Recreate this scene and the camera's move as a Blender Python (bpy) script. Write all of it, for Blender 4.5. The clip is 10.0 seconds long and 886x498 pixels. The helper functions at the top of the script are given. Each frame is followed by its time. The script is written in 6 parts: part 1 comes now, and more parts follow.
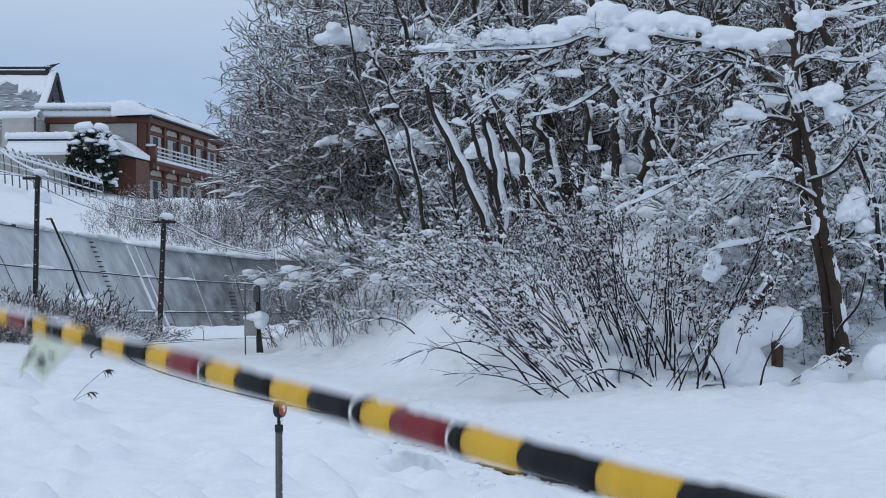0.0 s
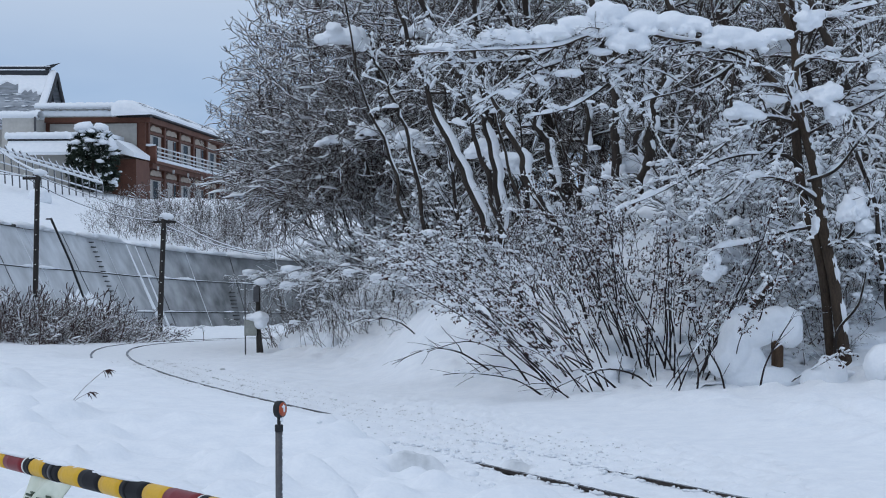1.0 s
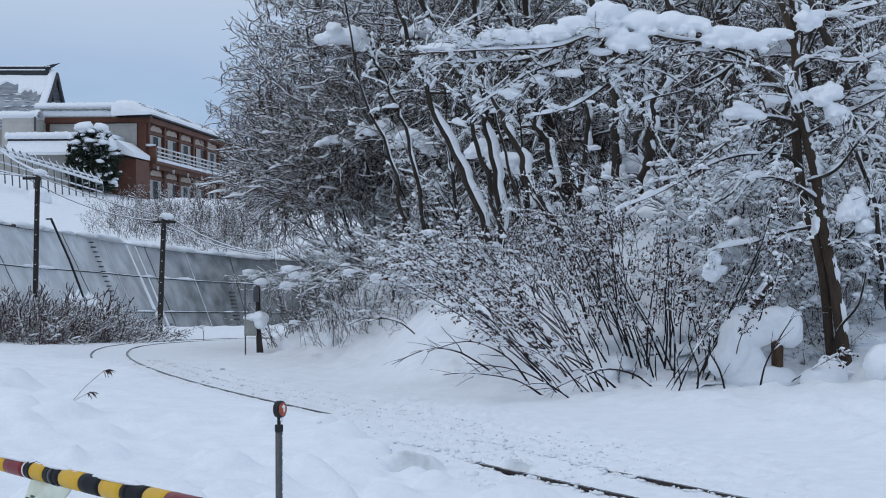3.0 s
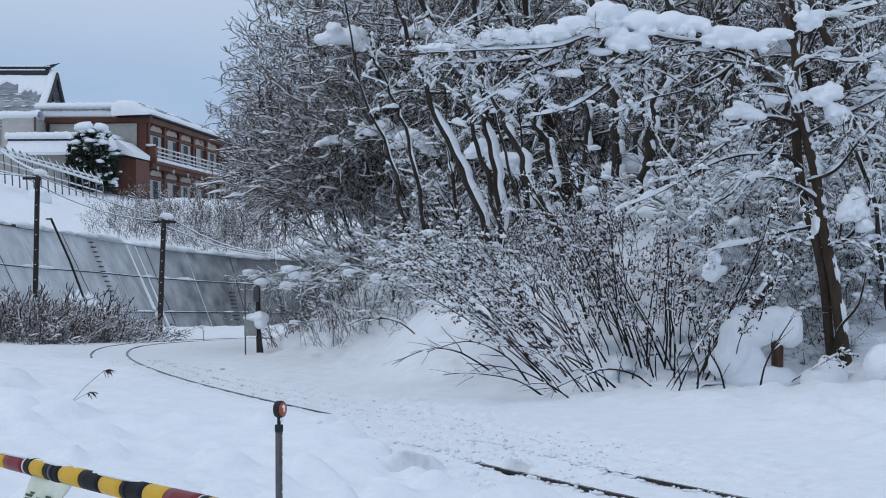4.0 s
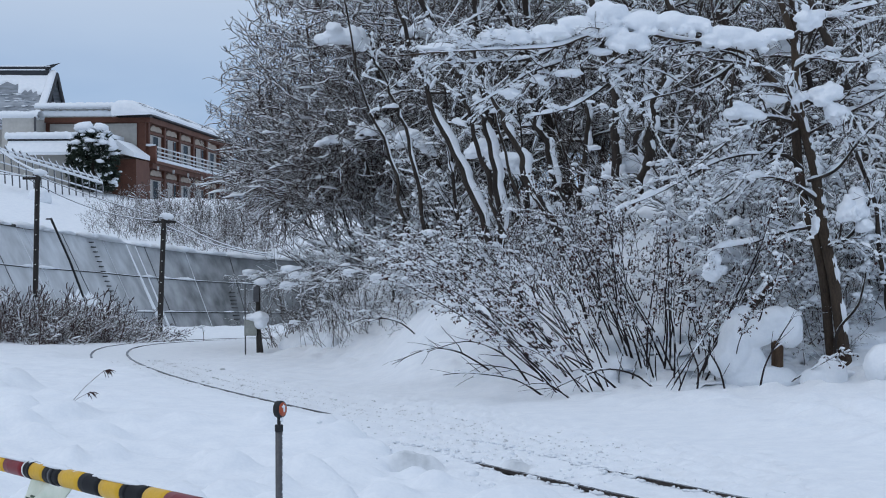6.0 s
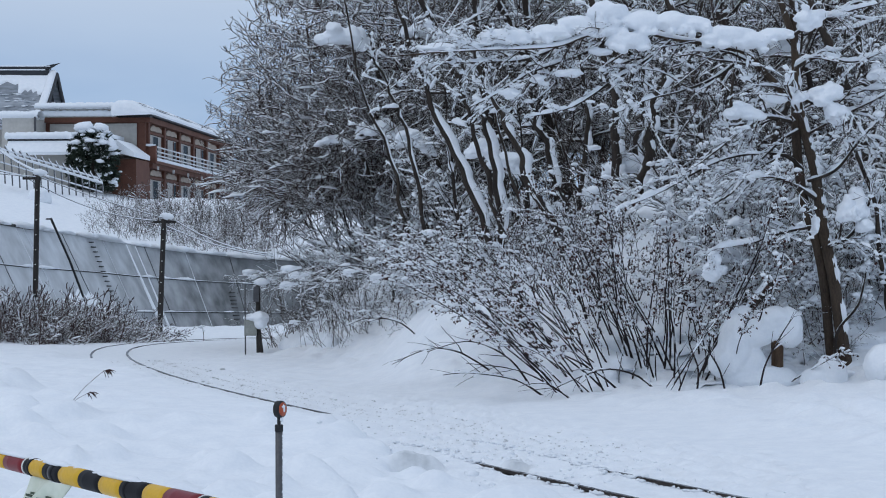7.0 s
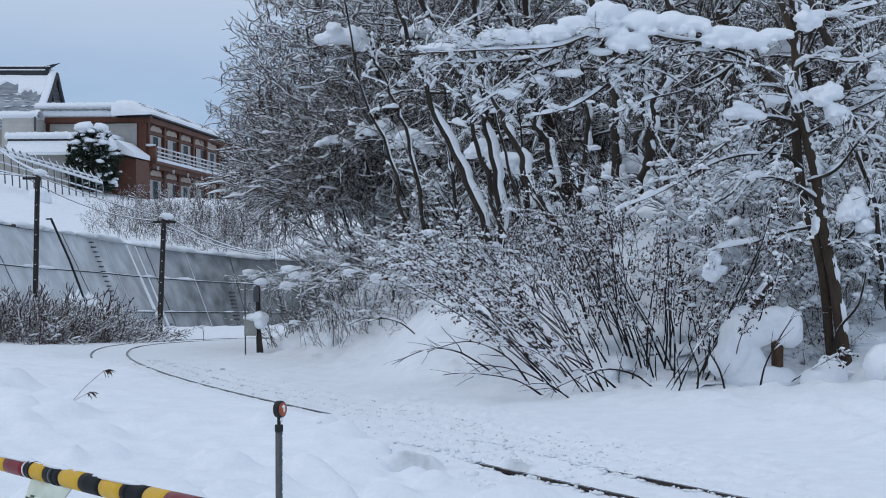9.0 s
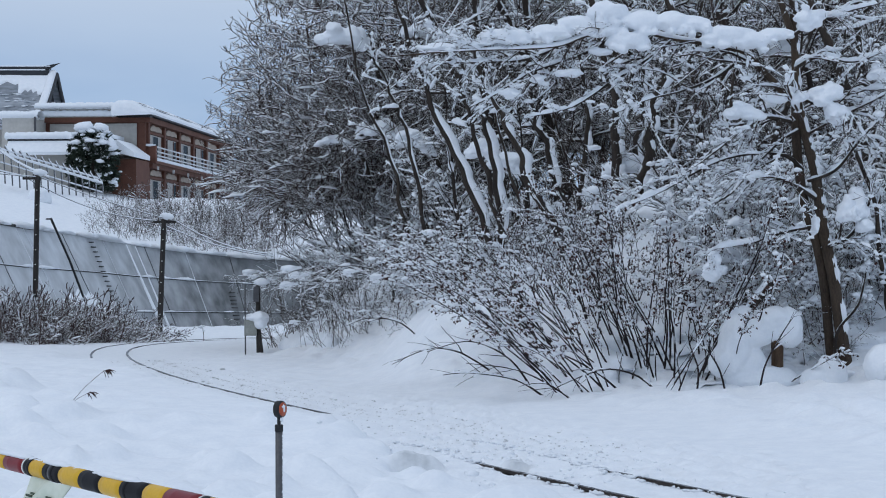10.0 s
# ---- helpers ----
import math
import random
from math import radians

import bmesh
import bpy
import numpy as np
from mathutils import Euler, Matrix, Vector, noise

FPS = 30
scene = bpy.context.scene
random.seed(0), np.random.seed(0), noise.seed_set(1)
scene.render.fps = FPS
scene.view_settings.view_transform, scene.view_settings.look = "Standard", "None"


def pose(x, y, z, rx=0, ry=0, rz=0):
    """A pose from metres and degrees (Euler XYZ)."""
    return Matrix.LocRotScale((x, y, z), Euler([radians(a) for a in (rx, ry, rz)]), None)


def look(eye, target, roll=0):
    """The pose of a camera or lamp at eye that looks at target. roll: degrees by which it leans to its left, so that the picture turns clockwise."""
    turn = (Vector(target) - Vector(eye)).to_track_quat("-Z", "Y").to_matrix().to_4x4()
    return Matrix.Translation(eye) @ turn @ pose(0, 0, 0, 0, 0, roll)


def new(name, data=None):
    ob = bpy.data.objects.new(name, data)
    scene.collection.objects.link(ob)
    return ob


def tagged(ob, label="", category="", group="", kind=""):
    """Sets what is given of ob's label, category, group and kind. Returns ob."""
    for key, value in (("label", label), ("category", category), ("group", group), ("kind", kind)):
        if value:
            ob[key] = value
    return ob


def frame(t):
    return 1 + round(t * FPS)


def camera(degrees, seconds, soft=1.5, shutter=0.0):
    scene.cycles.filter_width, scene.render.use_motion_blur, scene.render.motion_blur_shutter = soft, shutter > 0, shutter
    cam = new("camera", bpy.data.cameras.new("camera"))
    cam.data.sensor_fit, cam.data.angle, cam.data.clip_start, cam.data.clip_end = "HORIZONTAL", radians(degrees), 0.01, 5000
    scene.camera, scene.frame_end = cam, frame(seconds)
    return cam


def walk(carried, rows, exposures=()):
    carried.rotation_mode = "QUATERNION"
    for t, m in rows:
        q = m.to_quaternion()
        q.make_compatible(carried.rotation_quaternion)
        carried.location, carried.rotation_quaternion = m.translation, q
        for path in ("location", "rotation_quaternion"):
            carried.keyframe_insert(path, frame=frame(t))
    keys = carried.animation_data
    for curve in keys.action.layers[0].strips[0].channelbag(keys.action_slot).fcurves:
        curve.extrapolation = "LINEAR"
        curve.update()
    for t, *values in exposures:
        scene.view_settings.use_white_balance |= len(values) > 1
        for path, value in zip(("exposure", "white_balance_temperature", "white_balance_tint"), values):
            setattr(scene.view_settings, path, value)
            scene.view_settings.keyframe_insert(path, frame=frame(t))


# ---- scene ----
cam = camera(24.57, 10.0, soft=1.0, shutter=0.8)
EYE = (0.0, 0.0, 2.29)
CAM_POSE = look(EYE, (0.0, 100.0, 2.29 + 1.4167))
walk(cam, [(0.0, CAM_POSE), (10.0, CAM_POSE)], exposures=[(0.0, 0.0), (10.0, 0.0)])

# ---- world and light: a blue winter overcast ----
world = bpy.data.worlds.new("winter_sky")
scene.world = world
world.use_nodes = True
wn, wl = world.node_tree.nodes, world.node_tree.links
wn.clear()
w_out = wn.new("ShaderNodeOutputWorld")
w_bg = wn.new("ShaderNodeBackground")
w_sky = wn.new("ShaderNodeTexSky")
w_sky.sky_type, w_sky.sun_disc = "NISHITA", False
w_sky.sun_elevation, w_sky.sun_rotation = radians(58), radians(235)
w_sky.air_density, w_sky.dust_density, w_sky.ozone_density = 1.0, 2.0, 1.5
w_co = wn.new("ShaderNodeTexCoord")
w_map = wn.new("ShaderNodeMapping")
w_map.inputs["Scale"].default_value = (3.0, 3.0, 11.0)
w_noise = wn.new("ShaderNodeTexNoise")
w_noise.inputs["Scale"].default_value, w_noise.inputs["Detail"].default_value = 1.6, 5.0
w_cloud = wn.new("ShaderNodeValToRGB")
w_cloud.color_ramp.elements[0].position, w_cloud.color_ramp.elements[0].color = 0.32, (2.95, 4.45, 7.0, 1)
w_cloud.color_ramp.elements[1].position, w_cloud.color_ramp.elements[1].color = 0.72, (4.3, 5.75, 8.0, 1)
w_sep = wn.new("ShaderNodeSeparateXYZ")
w_high = wn.new("ShaderNodeMapRange")
w_high.inputs["From Min"].default_value, w_high.inputs["From Max"].default_value = 0.088, 0.14
w_high.inputs["To Min"].default_value, w_high.inputs["To Max"].default_value = 0.0, 0.9
w_lift = wn.new("ShaderNodeMix")
w_lift.data_type = "RGBA"
w_lift.inputs[7].default_value = (5.5, 6.55, 8.2, 1)
w_mix = wn.new("ShaderNodeMix")
w_mix.data_type = "RGBA"
w_mix.inputs[0].default_value = 0.9
wl.new(w_co.outputs["Generated"], w_map.inputs[0])
wl.new(w_map.outputs[0], w_noise.inputs["Vector"])
wl.new(w_noise.outputs["Fac"], w_cloud.inputs[0])
wl.new(w_co.outputs["Generated"], w_sep.inputs[0])
wl.new(w_sep.outputs["Z"], w_high.inputs["Value"])
wl.new(w_high.outputs[0], w_lift.inputs[0])
wl.new(w_cloud.outputs[0], w_lift.inputs[6])
wl.new(w_sky.outputs[0], w_mix.inputs[6])
wl.new(w_lift.outputs[2], w_mix.inputs[7])
wl.new(w_mix.outputs[2], w_bg.inputs["Color"])
w_bg.inputs["Strength"].default_value = 0.10
wl.new(w_bg.outputs[0], w_out.inputs[0])

sun_data = bpy.data.lights.new("sun", "SUN")
sun_data.energy, sun_data.angle, sun_data.color = 0.47, radians(30), (1.0, 0.98, 0.96)
sun = new("sun", sun_data)
sun.matrix_world = look((-36.9, 14.3, 72.0), (0, 40, 0))


# ---- materials ----
def shader(name, rough=0.6, metal=0.0, spec=0.4):
    m = bpy.data.materials.new(name)
    m.use_nodes = True
    b = m.node_tree.nodes["Principled BSDF"]
    b.inputs["Roughness"].default_value, b.inputs["Metallic"].default_value = rough, metal
    b.inputs["Specular IOR Level"].default_value = spec
    return m, m.node_tree.nodes, m.node_tree.links, b


def surface(name, dark, light, rough=0.7, metal=0.0, scale=8.0, fine=60.0, bump=0.3, depth=0.01, stretch=(1, 1, 1), per_object=0.0, spec=0.3, dusted=0.0):
    """Two noises, one broad and one fine, between two colours, with relief; stretch follows the grain."""
    m, n, l, b = shader(name, rough, metal, spec)
    co, mp = n.new("ShaderNodeTexCoord"), n.new("ShaderNodeMapping")
    mp.inputs["Scale"].default_value = stretch
    broad, small, mixed = n.new("ShaderNodeTexNoise"), n.new("ShaderNodeTexNoise"), n.new("ShaderNodeMath")
    broad.inputs["Scale"].default_value, broad.inputs["Detail"].default_value = scale, 4
    small.inputs["Scale"].default_value, small.inputs["Detail"].default_value = fine, 3
    ramp = n.new("ShaderNodeValToRGB")
    ramp.color_ramp.elements[0].position, ramp.color_ramp.elements[1].position = 0.33, 0.67
    ramp.color_ramp.elements[0].color, ramp.color_ramp.elements[1].color = (*dark, 1), (*light, 1)
    mixed.operation = "MULTIPLY_ADD"
    mixed.inputs[1].default_value = 0.4
    half = n.new("ShaderNodeMath")
    half.operation, half.inputs[1].default_value = "MULTIPLY", 0.6
    bp = n.new("ShaderNodeBump")
    bp.inputs["Strength"].default_value, bp.inputs["Distance"].default_value = bump, depth
    l.new(co.outputs["Object"], mp.inputs[0])
    l.new(mp.outputs[0], broad.inputs["Vector"])
    l.new(mp.outputs[0], small.inputs["Vector"])
    l.new(broad.outputs["Fac"], half.inputs[0])
    l.new(small.outputs["Fac"], mixed.inputs[0])
    l.new(half.outputs[0], mixed.inputs[2])
    l.new(mixed.outputs[0], ramp.inputs[0])
    l.new(mixed.outputs[0], bp.inputs["Height"])
    l.new(bp.outputs[0], b.inputs["Normal"])
    colour = ramp.outputs[0]
    if per_object:
        info, hsv, mr = n.new("ShaderNodeObjectInfo"), n.new("ShaderNodeHueSaturation"), n.new("ShaderNodeMapRange")
        mr.inputs["To Min"].default_value, mr.inputs["To Max"].default_value = 1 - per_object, 1 + per_object
        l.new(info.outputs["Random"], mr.inputs["Value"])
        l.new(mr.outputs[0], hsv.inputs["Value"])
        l.new(colour, hsv.inputs["Color"])
        colour = hsv.outputs[0]
    if dusted:
        # snow lies on what faces up, in broken patches
        geom, sep, patch, add, mask, mix = (n.new("ShaderNode" + k) for k in ("NewGeometry", "SeparateXYZ", "TexNoise", "Math", "MapRange", "Mix"))
        patch.inputs["Scale"].default_value, patch.inputs["Detail"].default_value = 2.6, 2
        add.operation = "MULTIPLY_ADD"
        add.inputs[1].default_value = 1.5
        mask.inputs["From Min"].default_value, mask.inputs["From Max"].default_value = 1.62 - dusted, 1.80 - dusted
        mix.data_type = "RGBA"
        mix.inputs[7].default_value = (0.84, 0.87, 0.90, 1)
        l.new(geom.outputs["Normal"], sep.inputs[0])
        l.new(co.outputs["Object"], patch.inputs["Vector"])
        l.new(patch.outputs["Fac"], add.inputs[0])
        l.new(sep.outputs["Z"], add.inputs[2])
        l.new(add.outputs[0], mask.inputs["Value"])
        l.new(mask.outputs[0], mix.inputs[0])
        l.new(colour, mix.inputs[6])
        colour = mix.outputs[2]
    l.new(colour, b.inputs["Base Color"])
    return m


SNOW = surface("snow", (0.80, 0.83, 0.87), (0.90, 0.92, 0.94), 0.75, scale=3.5, fine=22.0, bump=0.32, depth=0.025)
_n, _l = SNOW.node_tree.nodes, SNOW.node_tree.links
# shade painted into the snow colour: grey in the two trodden holes beside the rail
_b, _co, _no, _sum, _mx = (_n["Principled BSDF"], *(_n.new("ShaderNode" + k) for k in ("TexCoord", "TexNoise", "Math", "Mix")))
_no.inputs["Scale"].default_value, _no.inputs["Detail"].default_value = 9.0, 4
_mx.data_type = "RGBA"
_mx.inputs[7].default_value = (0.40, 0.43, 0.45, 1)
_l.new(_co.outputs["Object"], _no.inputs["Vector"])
_hole_shade = []
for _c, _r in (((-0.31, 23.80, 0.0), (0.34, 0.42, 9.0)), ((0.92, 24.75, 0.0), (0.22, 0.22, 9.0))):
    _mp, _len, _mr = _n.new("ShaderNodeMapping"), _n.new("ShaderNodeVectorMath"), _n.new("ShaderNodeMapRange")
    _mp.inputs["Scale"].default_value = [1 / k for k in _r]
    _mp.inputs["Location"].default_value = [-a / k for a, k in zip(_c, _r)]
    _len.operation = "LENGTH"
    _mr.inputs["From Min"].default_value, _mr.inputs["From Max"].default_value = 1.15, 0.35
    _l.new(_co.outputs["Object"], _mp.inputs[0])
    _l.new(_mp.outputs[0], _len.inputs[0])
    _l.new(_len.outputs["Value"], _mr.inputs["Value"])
    _hole_shade.append(_mr.outputs[0])
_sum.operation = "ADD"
_l.new(_hole_shade[0], _sum.inputs[0])
_l.new(_hole_shade[1], _sum.inputs[1])
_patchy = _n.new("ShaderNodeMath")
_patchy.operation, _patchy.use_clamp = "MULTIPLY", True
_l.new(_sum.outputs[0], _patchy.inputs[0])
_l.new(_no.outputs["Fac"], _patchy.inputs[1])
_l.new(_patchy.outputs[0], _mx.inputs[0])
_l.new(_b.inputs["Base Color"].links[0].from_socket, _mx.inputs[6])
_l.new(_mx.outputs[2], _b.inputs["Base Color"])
SNOW_LOAD = surface("snow_load", (0.78, 0.815, 0.855), (0.87, 0.89, 0.915), 0.75, scale=4.0, fine=24.0, bump=0.4, depth=0.02)
CLOD = surface("grey_snow_clod", (0.42, 0.43, 0.435), (0.74, 0.75, 0.755), 0.8, scale=6, fine=40)
BARK = surface("bark", (0.018, 0.014, 0.012), (0.060, 0.046, 0.036), 0.9, scale=3.0, fine=26.0, bump=0.8, depth=0.02, stretch=(3, 3, 0.8), per_object=0.2, dusted=0.45)
BARK_BROWN = surface("brown_bark", (0.030, 0.021, 0.015), (0.088, 0.062, 0.043), 0.9, scale=3.0, fine=24.0, bump=0.9, depth=0.02, stretch=(3, 3, 0.7), dusted=0.25)
TWIG = surface("twig_bark", (0.026, 0.018, 0.015), (0.068, 0.048, 0.040), 0.85, scale=1.5, fine=12.0, bump=0.1, per_object=0.2, dusted=0.44)
TWIG_FINE = surface("fine_twig_bark", (0.026, 0.016, 0.013), (0.072, 0.047, 0.038), 0.85, scale=1.5, fine=12.0, bump=0.1, per_object=0.15, dusted=0.45)
TWIG_FROST = surface("frosted_twig_bark", (0.030, 0.021, 0.018), (0.076, 0.055, 0.046), 0.85, scale=1.5, fine=12.0, bump=0.1, per_object=0.2, dusted=0.80)
TWIG_RED = surface("red_brown_twig", (0.034, 0.020, 0.018), (0.092, 0.056, 0.049), 0.85, scale=1.5, fine=12.0, bump=0.1, per_object=0.2, dusted=0.78)
STEM = surface("shrub_stem", (0.011, 0.008, 0.009), (0.038, 0.027, 0.026), 0.8, scale=2.0, fine=16.0, bump=0.2, dusted=0.12)
DRY_LEAF = surface("dry_leaf", (0.026, 0.012, 0.011), (0.090, 0.042, 0.034), 0.9, scale=2.0, fine=20.0, bump=0.2)
NEEDLE = surface("evergreen_needles", (0.010, 0.018, 0.012), (0.035, 0.052, 0.034), 0.7, scale=3.0, fine=30.0, bump=0.5)
RAIL_STEEL = surface("rail_steel", (0.016, 0.013, 0.012), (0.060, 0.047, 0.040), 0.7, 0.3, scale=4, fine=40, bump=0.2)
RAIL_TOP = surface("polished_rail_top", (0.42, 0.43, 0.45), (0.62, 0.63, 0.65), 0.22, 1.0, scale=3, fine=30, bump=0.03)
CONCRETE = surface("wall_concrete", (0.075, 0.082, 0.085), (0.26, 0.27, 0.275), 0.85, scale=0.30, fine=2.6, bump=0.5, depth=0.05, stretch=(1, 1, 0.22))
_n, _l = CONCRETE.node_tree.nodes, CONCRETE.node_tree.links
# wind-blown frost clings to the wall, thick at its south end and gone round the bend
_b, _co, _xyz, _mr, _no, _mp, _ad, _mx = (_n["Principled BSDF"], *(_n.new("ShaderNode" + k) for k in ("TexCoord", "SeparateXYZ", "MapRange", "TexNoise", "Mapping", "Math", "Mix")))
_mr.inputs["From Min"].default_value, _mr.inputs["From Max"].default_value = -9.0, -17.0
_mr.inputs["To Min"].default_value, _mr.inputs["To Max"].default_value = -0.42, 0.26
_mp.inputs["Scale"].default_value = (1, 1, 0.3)
_no.inputs["Scale"].default_value, _no.inputs["Detail"].default_value = 1.7, 7
_ad.operation, _ad.use_clamp = "MULTIPLY_ADD", True
_ad.inputs[1].default_value = 0.75
_mx.data_type = "RGBA"
_mx.inputs[7].default_value = (0.80, 0.83, 0.86, 1)
_l.new(_co.outputs["Object"], _xyz.inputs[0])
_l.new(_co.outputs["Object"], _mp.inputs[0])
_l.new(_mp.outputs[0], _no.inputs["Vector"])
_l.new(_xyz.outputs["X"], _mr.inputs["Value"])
_l.new(_no.outputs["Fac"], _ad.inputs[0])
_l.new(_mr.outputs[0], _ad.inputs[2])
_l.new(_ad.outputs[0], _mx.inputs[0])
_l.new(_b.inputs["Base Color"].links[0].from_socket, _mx.inputs[6])
_l.new(_mx.outputs[2], _b.inputs["Base Color"])
SEAM = surface("seam_dark", (0.035, 0.037, 0.038), (0.10, 0.10, 0.10), 0.9, scale=2, fine=20)
POLE_WOOD = surface("tarred_pole", (0.020, 0.018, 0.017), (0.055, 0.048, 0.043), 0.8, scale=2.0, fine=22.0, stretch=(4, 4, 0.6))
STEEL_GREY = surface("grey_painted_steel", (0.06, 0.06, 0.065), (0.13, 0.13, 0.135), 0.5, 0.3, scale=5, fine=60, bump=0.1)
BLACK_RUBBER = surface("black_rubber", (0.010, 0.010, 0.011), (0.028, 0.028, 0.030), 0.6, scale=8, fine=80, bump=0.1)
YELLOW = surface("yellow_reflective_tape", (0.62, 0.35, 0.020), (0.76, 0.45, 0.035), 0.45, scale=6, fine=90, bump=0.06, depth=0.002)
BLACK = surface("black_tape", (0.007, 0.007, 0.009), (0.018, 0.018, 0.021), 0.6, scale=6, fine=90, bump=0.06, depth=0.002, spec=0.15)
RED = surface("dark_red_reflective_tape", (0.145, 0.008, 0.013), (0.23, 0.014, 0.020), 0.4, scale=6, fine=90, bump=0.06, depth=0.002)
WHITE_BAND = surface("white_band", (0.62, 0.62, 0.60), (0.80, 0.80, 0.78), 0.5, scale=6, fine=90, bump=0.05)
BANNER = surface("pale_green_vinyl", (0.56, 0.62, 0.50), (0.74, 0.77, 0.66), 0.4, scale=6, fine=30, bump=0.2)
INK = surface("dark_green_ink", (0.03, 0.05, 0.03), (0.07, 0.10, 0.06), 0.6, scale=20, fine=90)
REFLECTOR = surface("red_reflector", (0.30, 0.05, 0.02), (0.50, 0.11, 0.05), 0.25, scale=20, fine=200, bump=0.4, depth=0.002)
PLASTER = surface("beige_plaster", (0.40, 0.385, 0.355), (0.53, 0.51, 0.475), 0.85, scale=0.6, fine=5.0, bump=0.2)
FACADE = surface("red_brown_facade", (0.10, 0.042, 0.028), (0.165, 0.072, 0.048), 0.75, scale=0.8, fine=8.0, bump=0.2)
PANEL = surface("cream_panel", (0.34, 0.28, 0.23), (0.46, 0.39, 0.33), 0.8, scale=1.0, fine=9.0, bump=0.1)
SHUTTER = surface("pale_shutter", (0.36, 0.335, 0.31), (0.48, 0.45, 0.42), 0.7, scale=1.0, fine=9.0, bump=0.1)
ROOF_DARK = surface("dark_roof_metal", (0.020, 0.022, 0.026), (0.055, 0.058, 0.065), 0.5, 0.2, scale=0.8, fine=8.0)
ROOF_GREY = surface("half_snowy_roof_tiles", (0.10, 0.115, 0.13), (0.40, 0.43, 0.47), 0.7, scale=0.36, fine=2.4, bump=0.4, depth=0.06, stretch=(0.6, 1, 1.6))
RAIL_PALE = surface("pale_balcony_metal", (0.50, 0.50, 0.50), (0.68, 0.68, 0.68), 0.5, scale=2, fine=30, bump=0.05)
FENCE_METAL = surface("galvanised_fence", (0.10, 0.10, 0.11), (0.22, 0.22, 0.23), 0.5, 0.5, scale=4, fine=40)
WIRE = surface("black_wire", (0.02, 0.02, 0.022), (0.05, 0.05, 0.055), 0.6, scale=4, fine=40)
CUT_WOOD = surface("stump_wood", (0.035, 0.022, 0.014), (0.13, 0.078, 0.045), 0.85, scale=5, fine=50, bump=0.5, stretch=(2, 2, 0.5))
BOX_GREEN = surface("grey_green_cabinet", (0.22, 0.23, 0.21), (0.36, 0.37, 0.34), 0.6, scale=3, fine=30, bump=0.1)
GLASS, _n, _l, _b = shader("window_glass", 0.12, 0.0, 0.12)
_b.inputs["Base Color"].default_value = (0.022, 0.030, 0.036, 1)
_b.inputs["IOR"].default_value = 1.12


# ---- mesh helpers ----
def unit(v):
    return v / np.maximum(np.linalg.norm(v, axis=-1, keepdims=True), 1e-9)


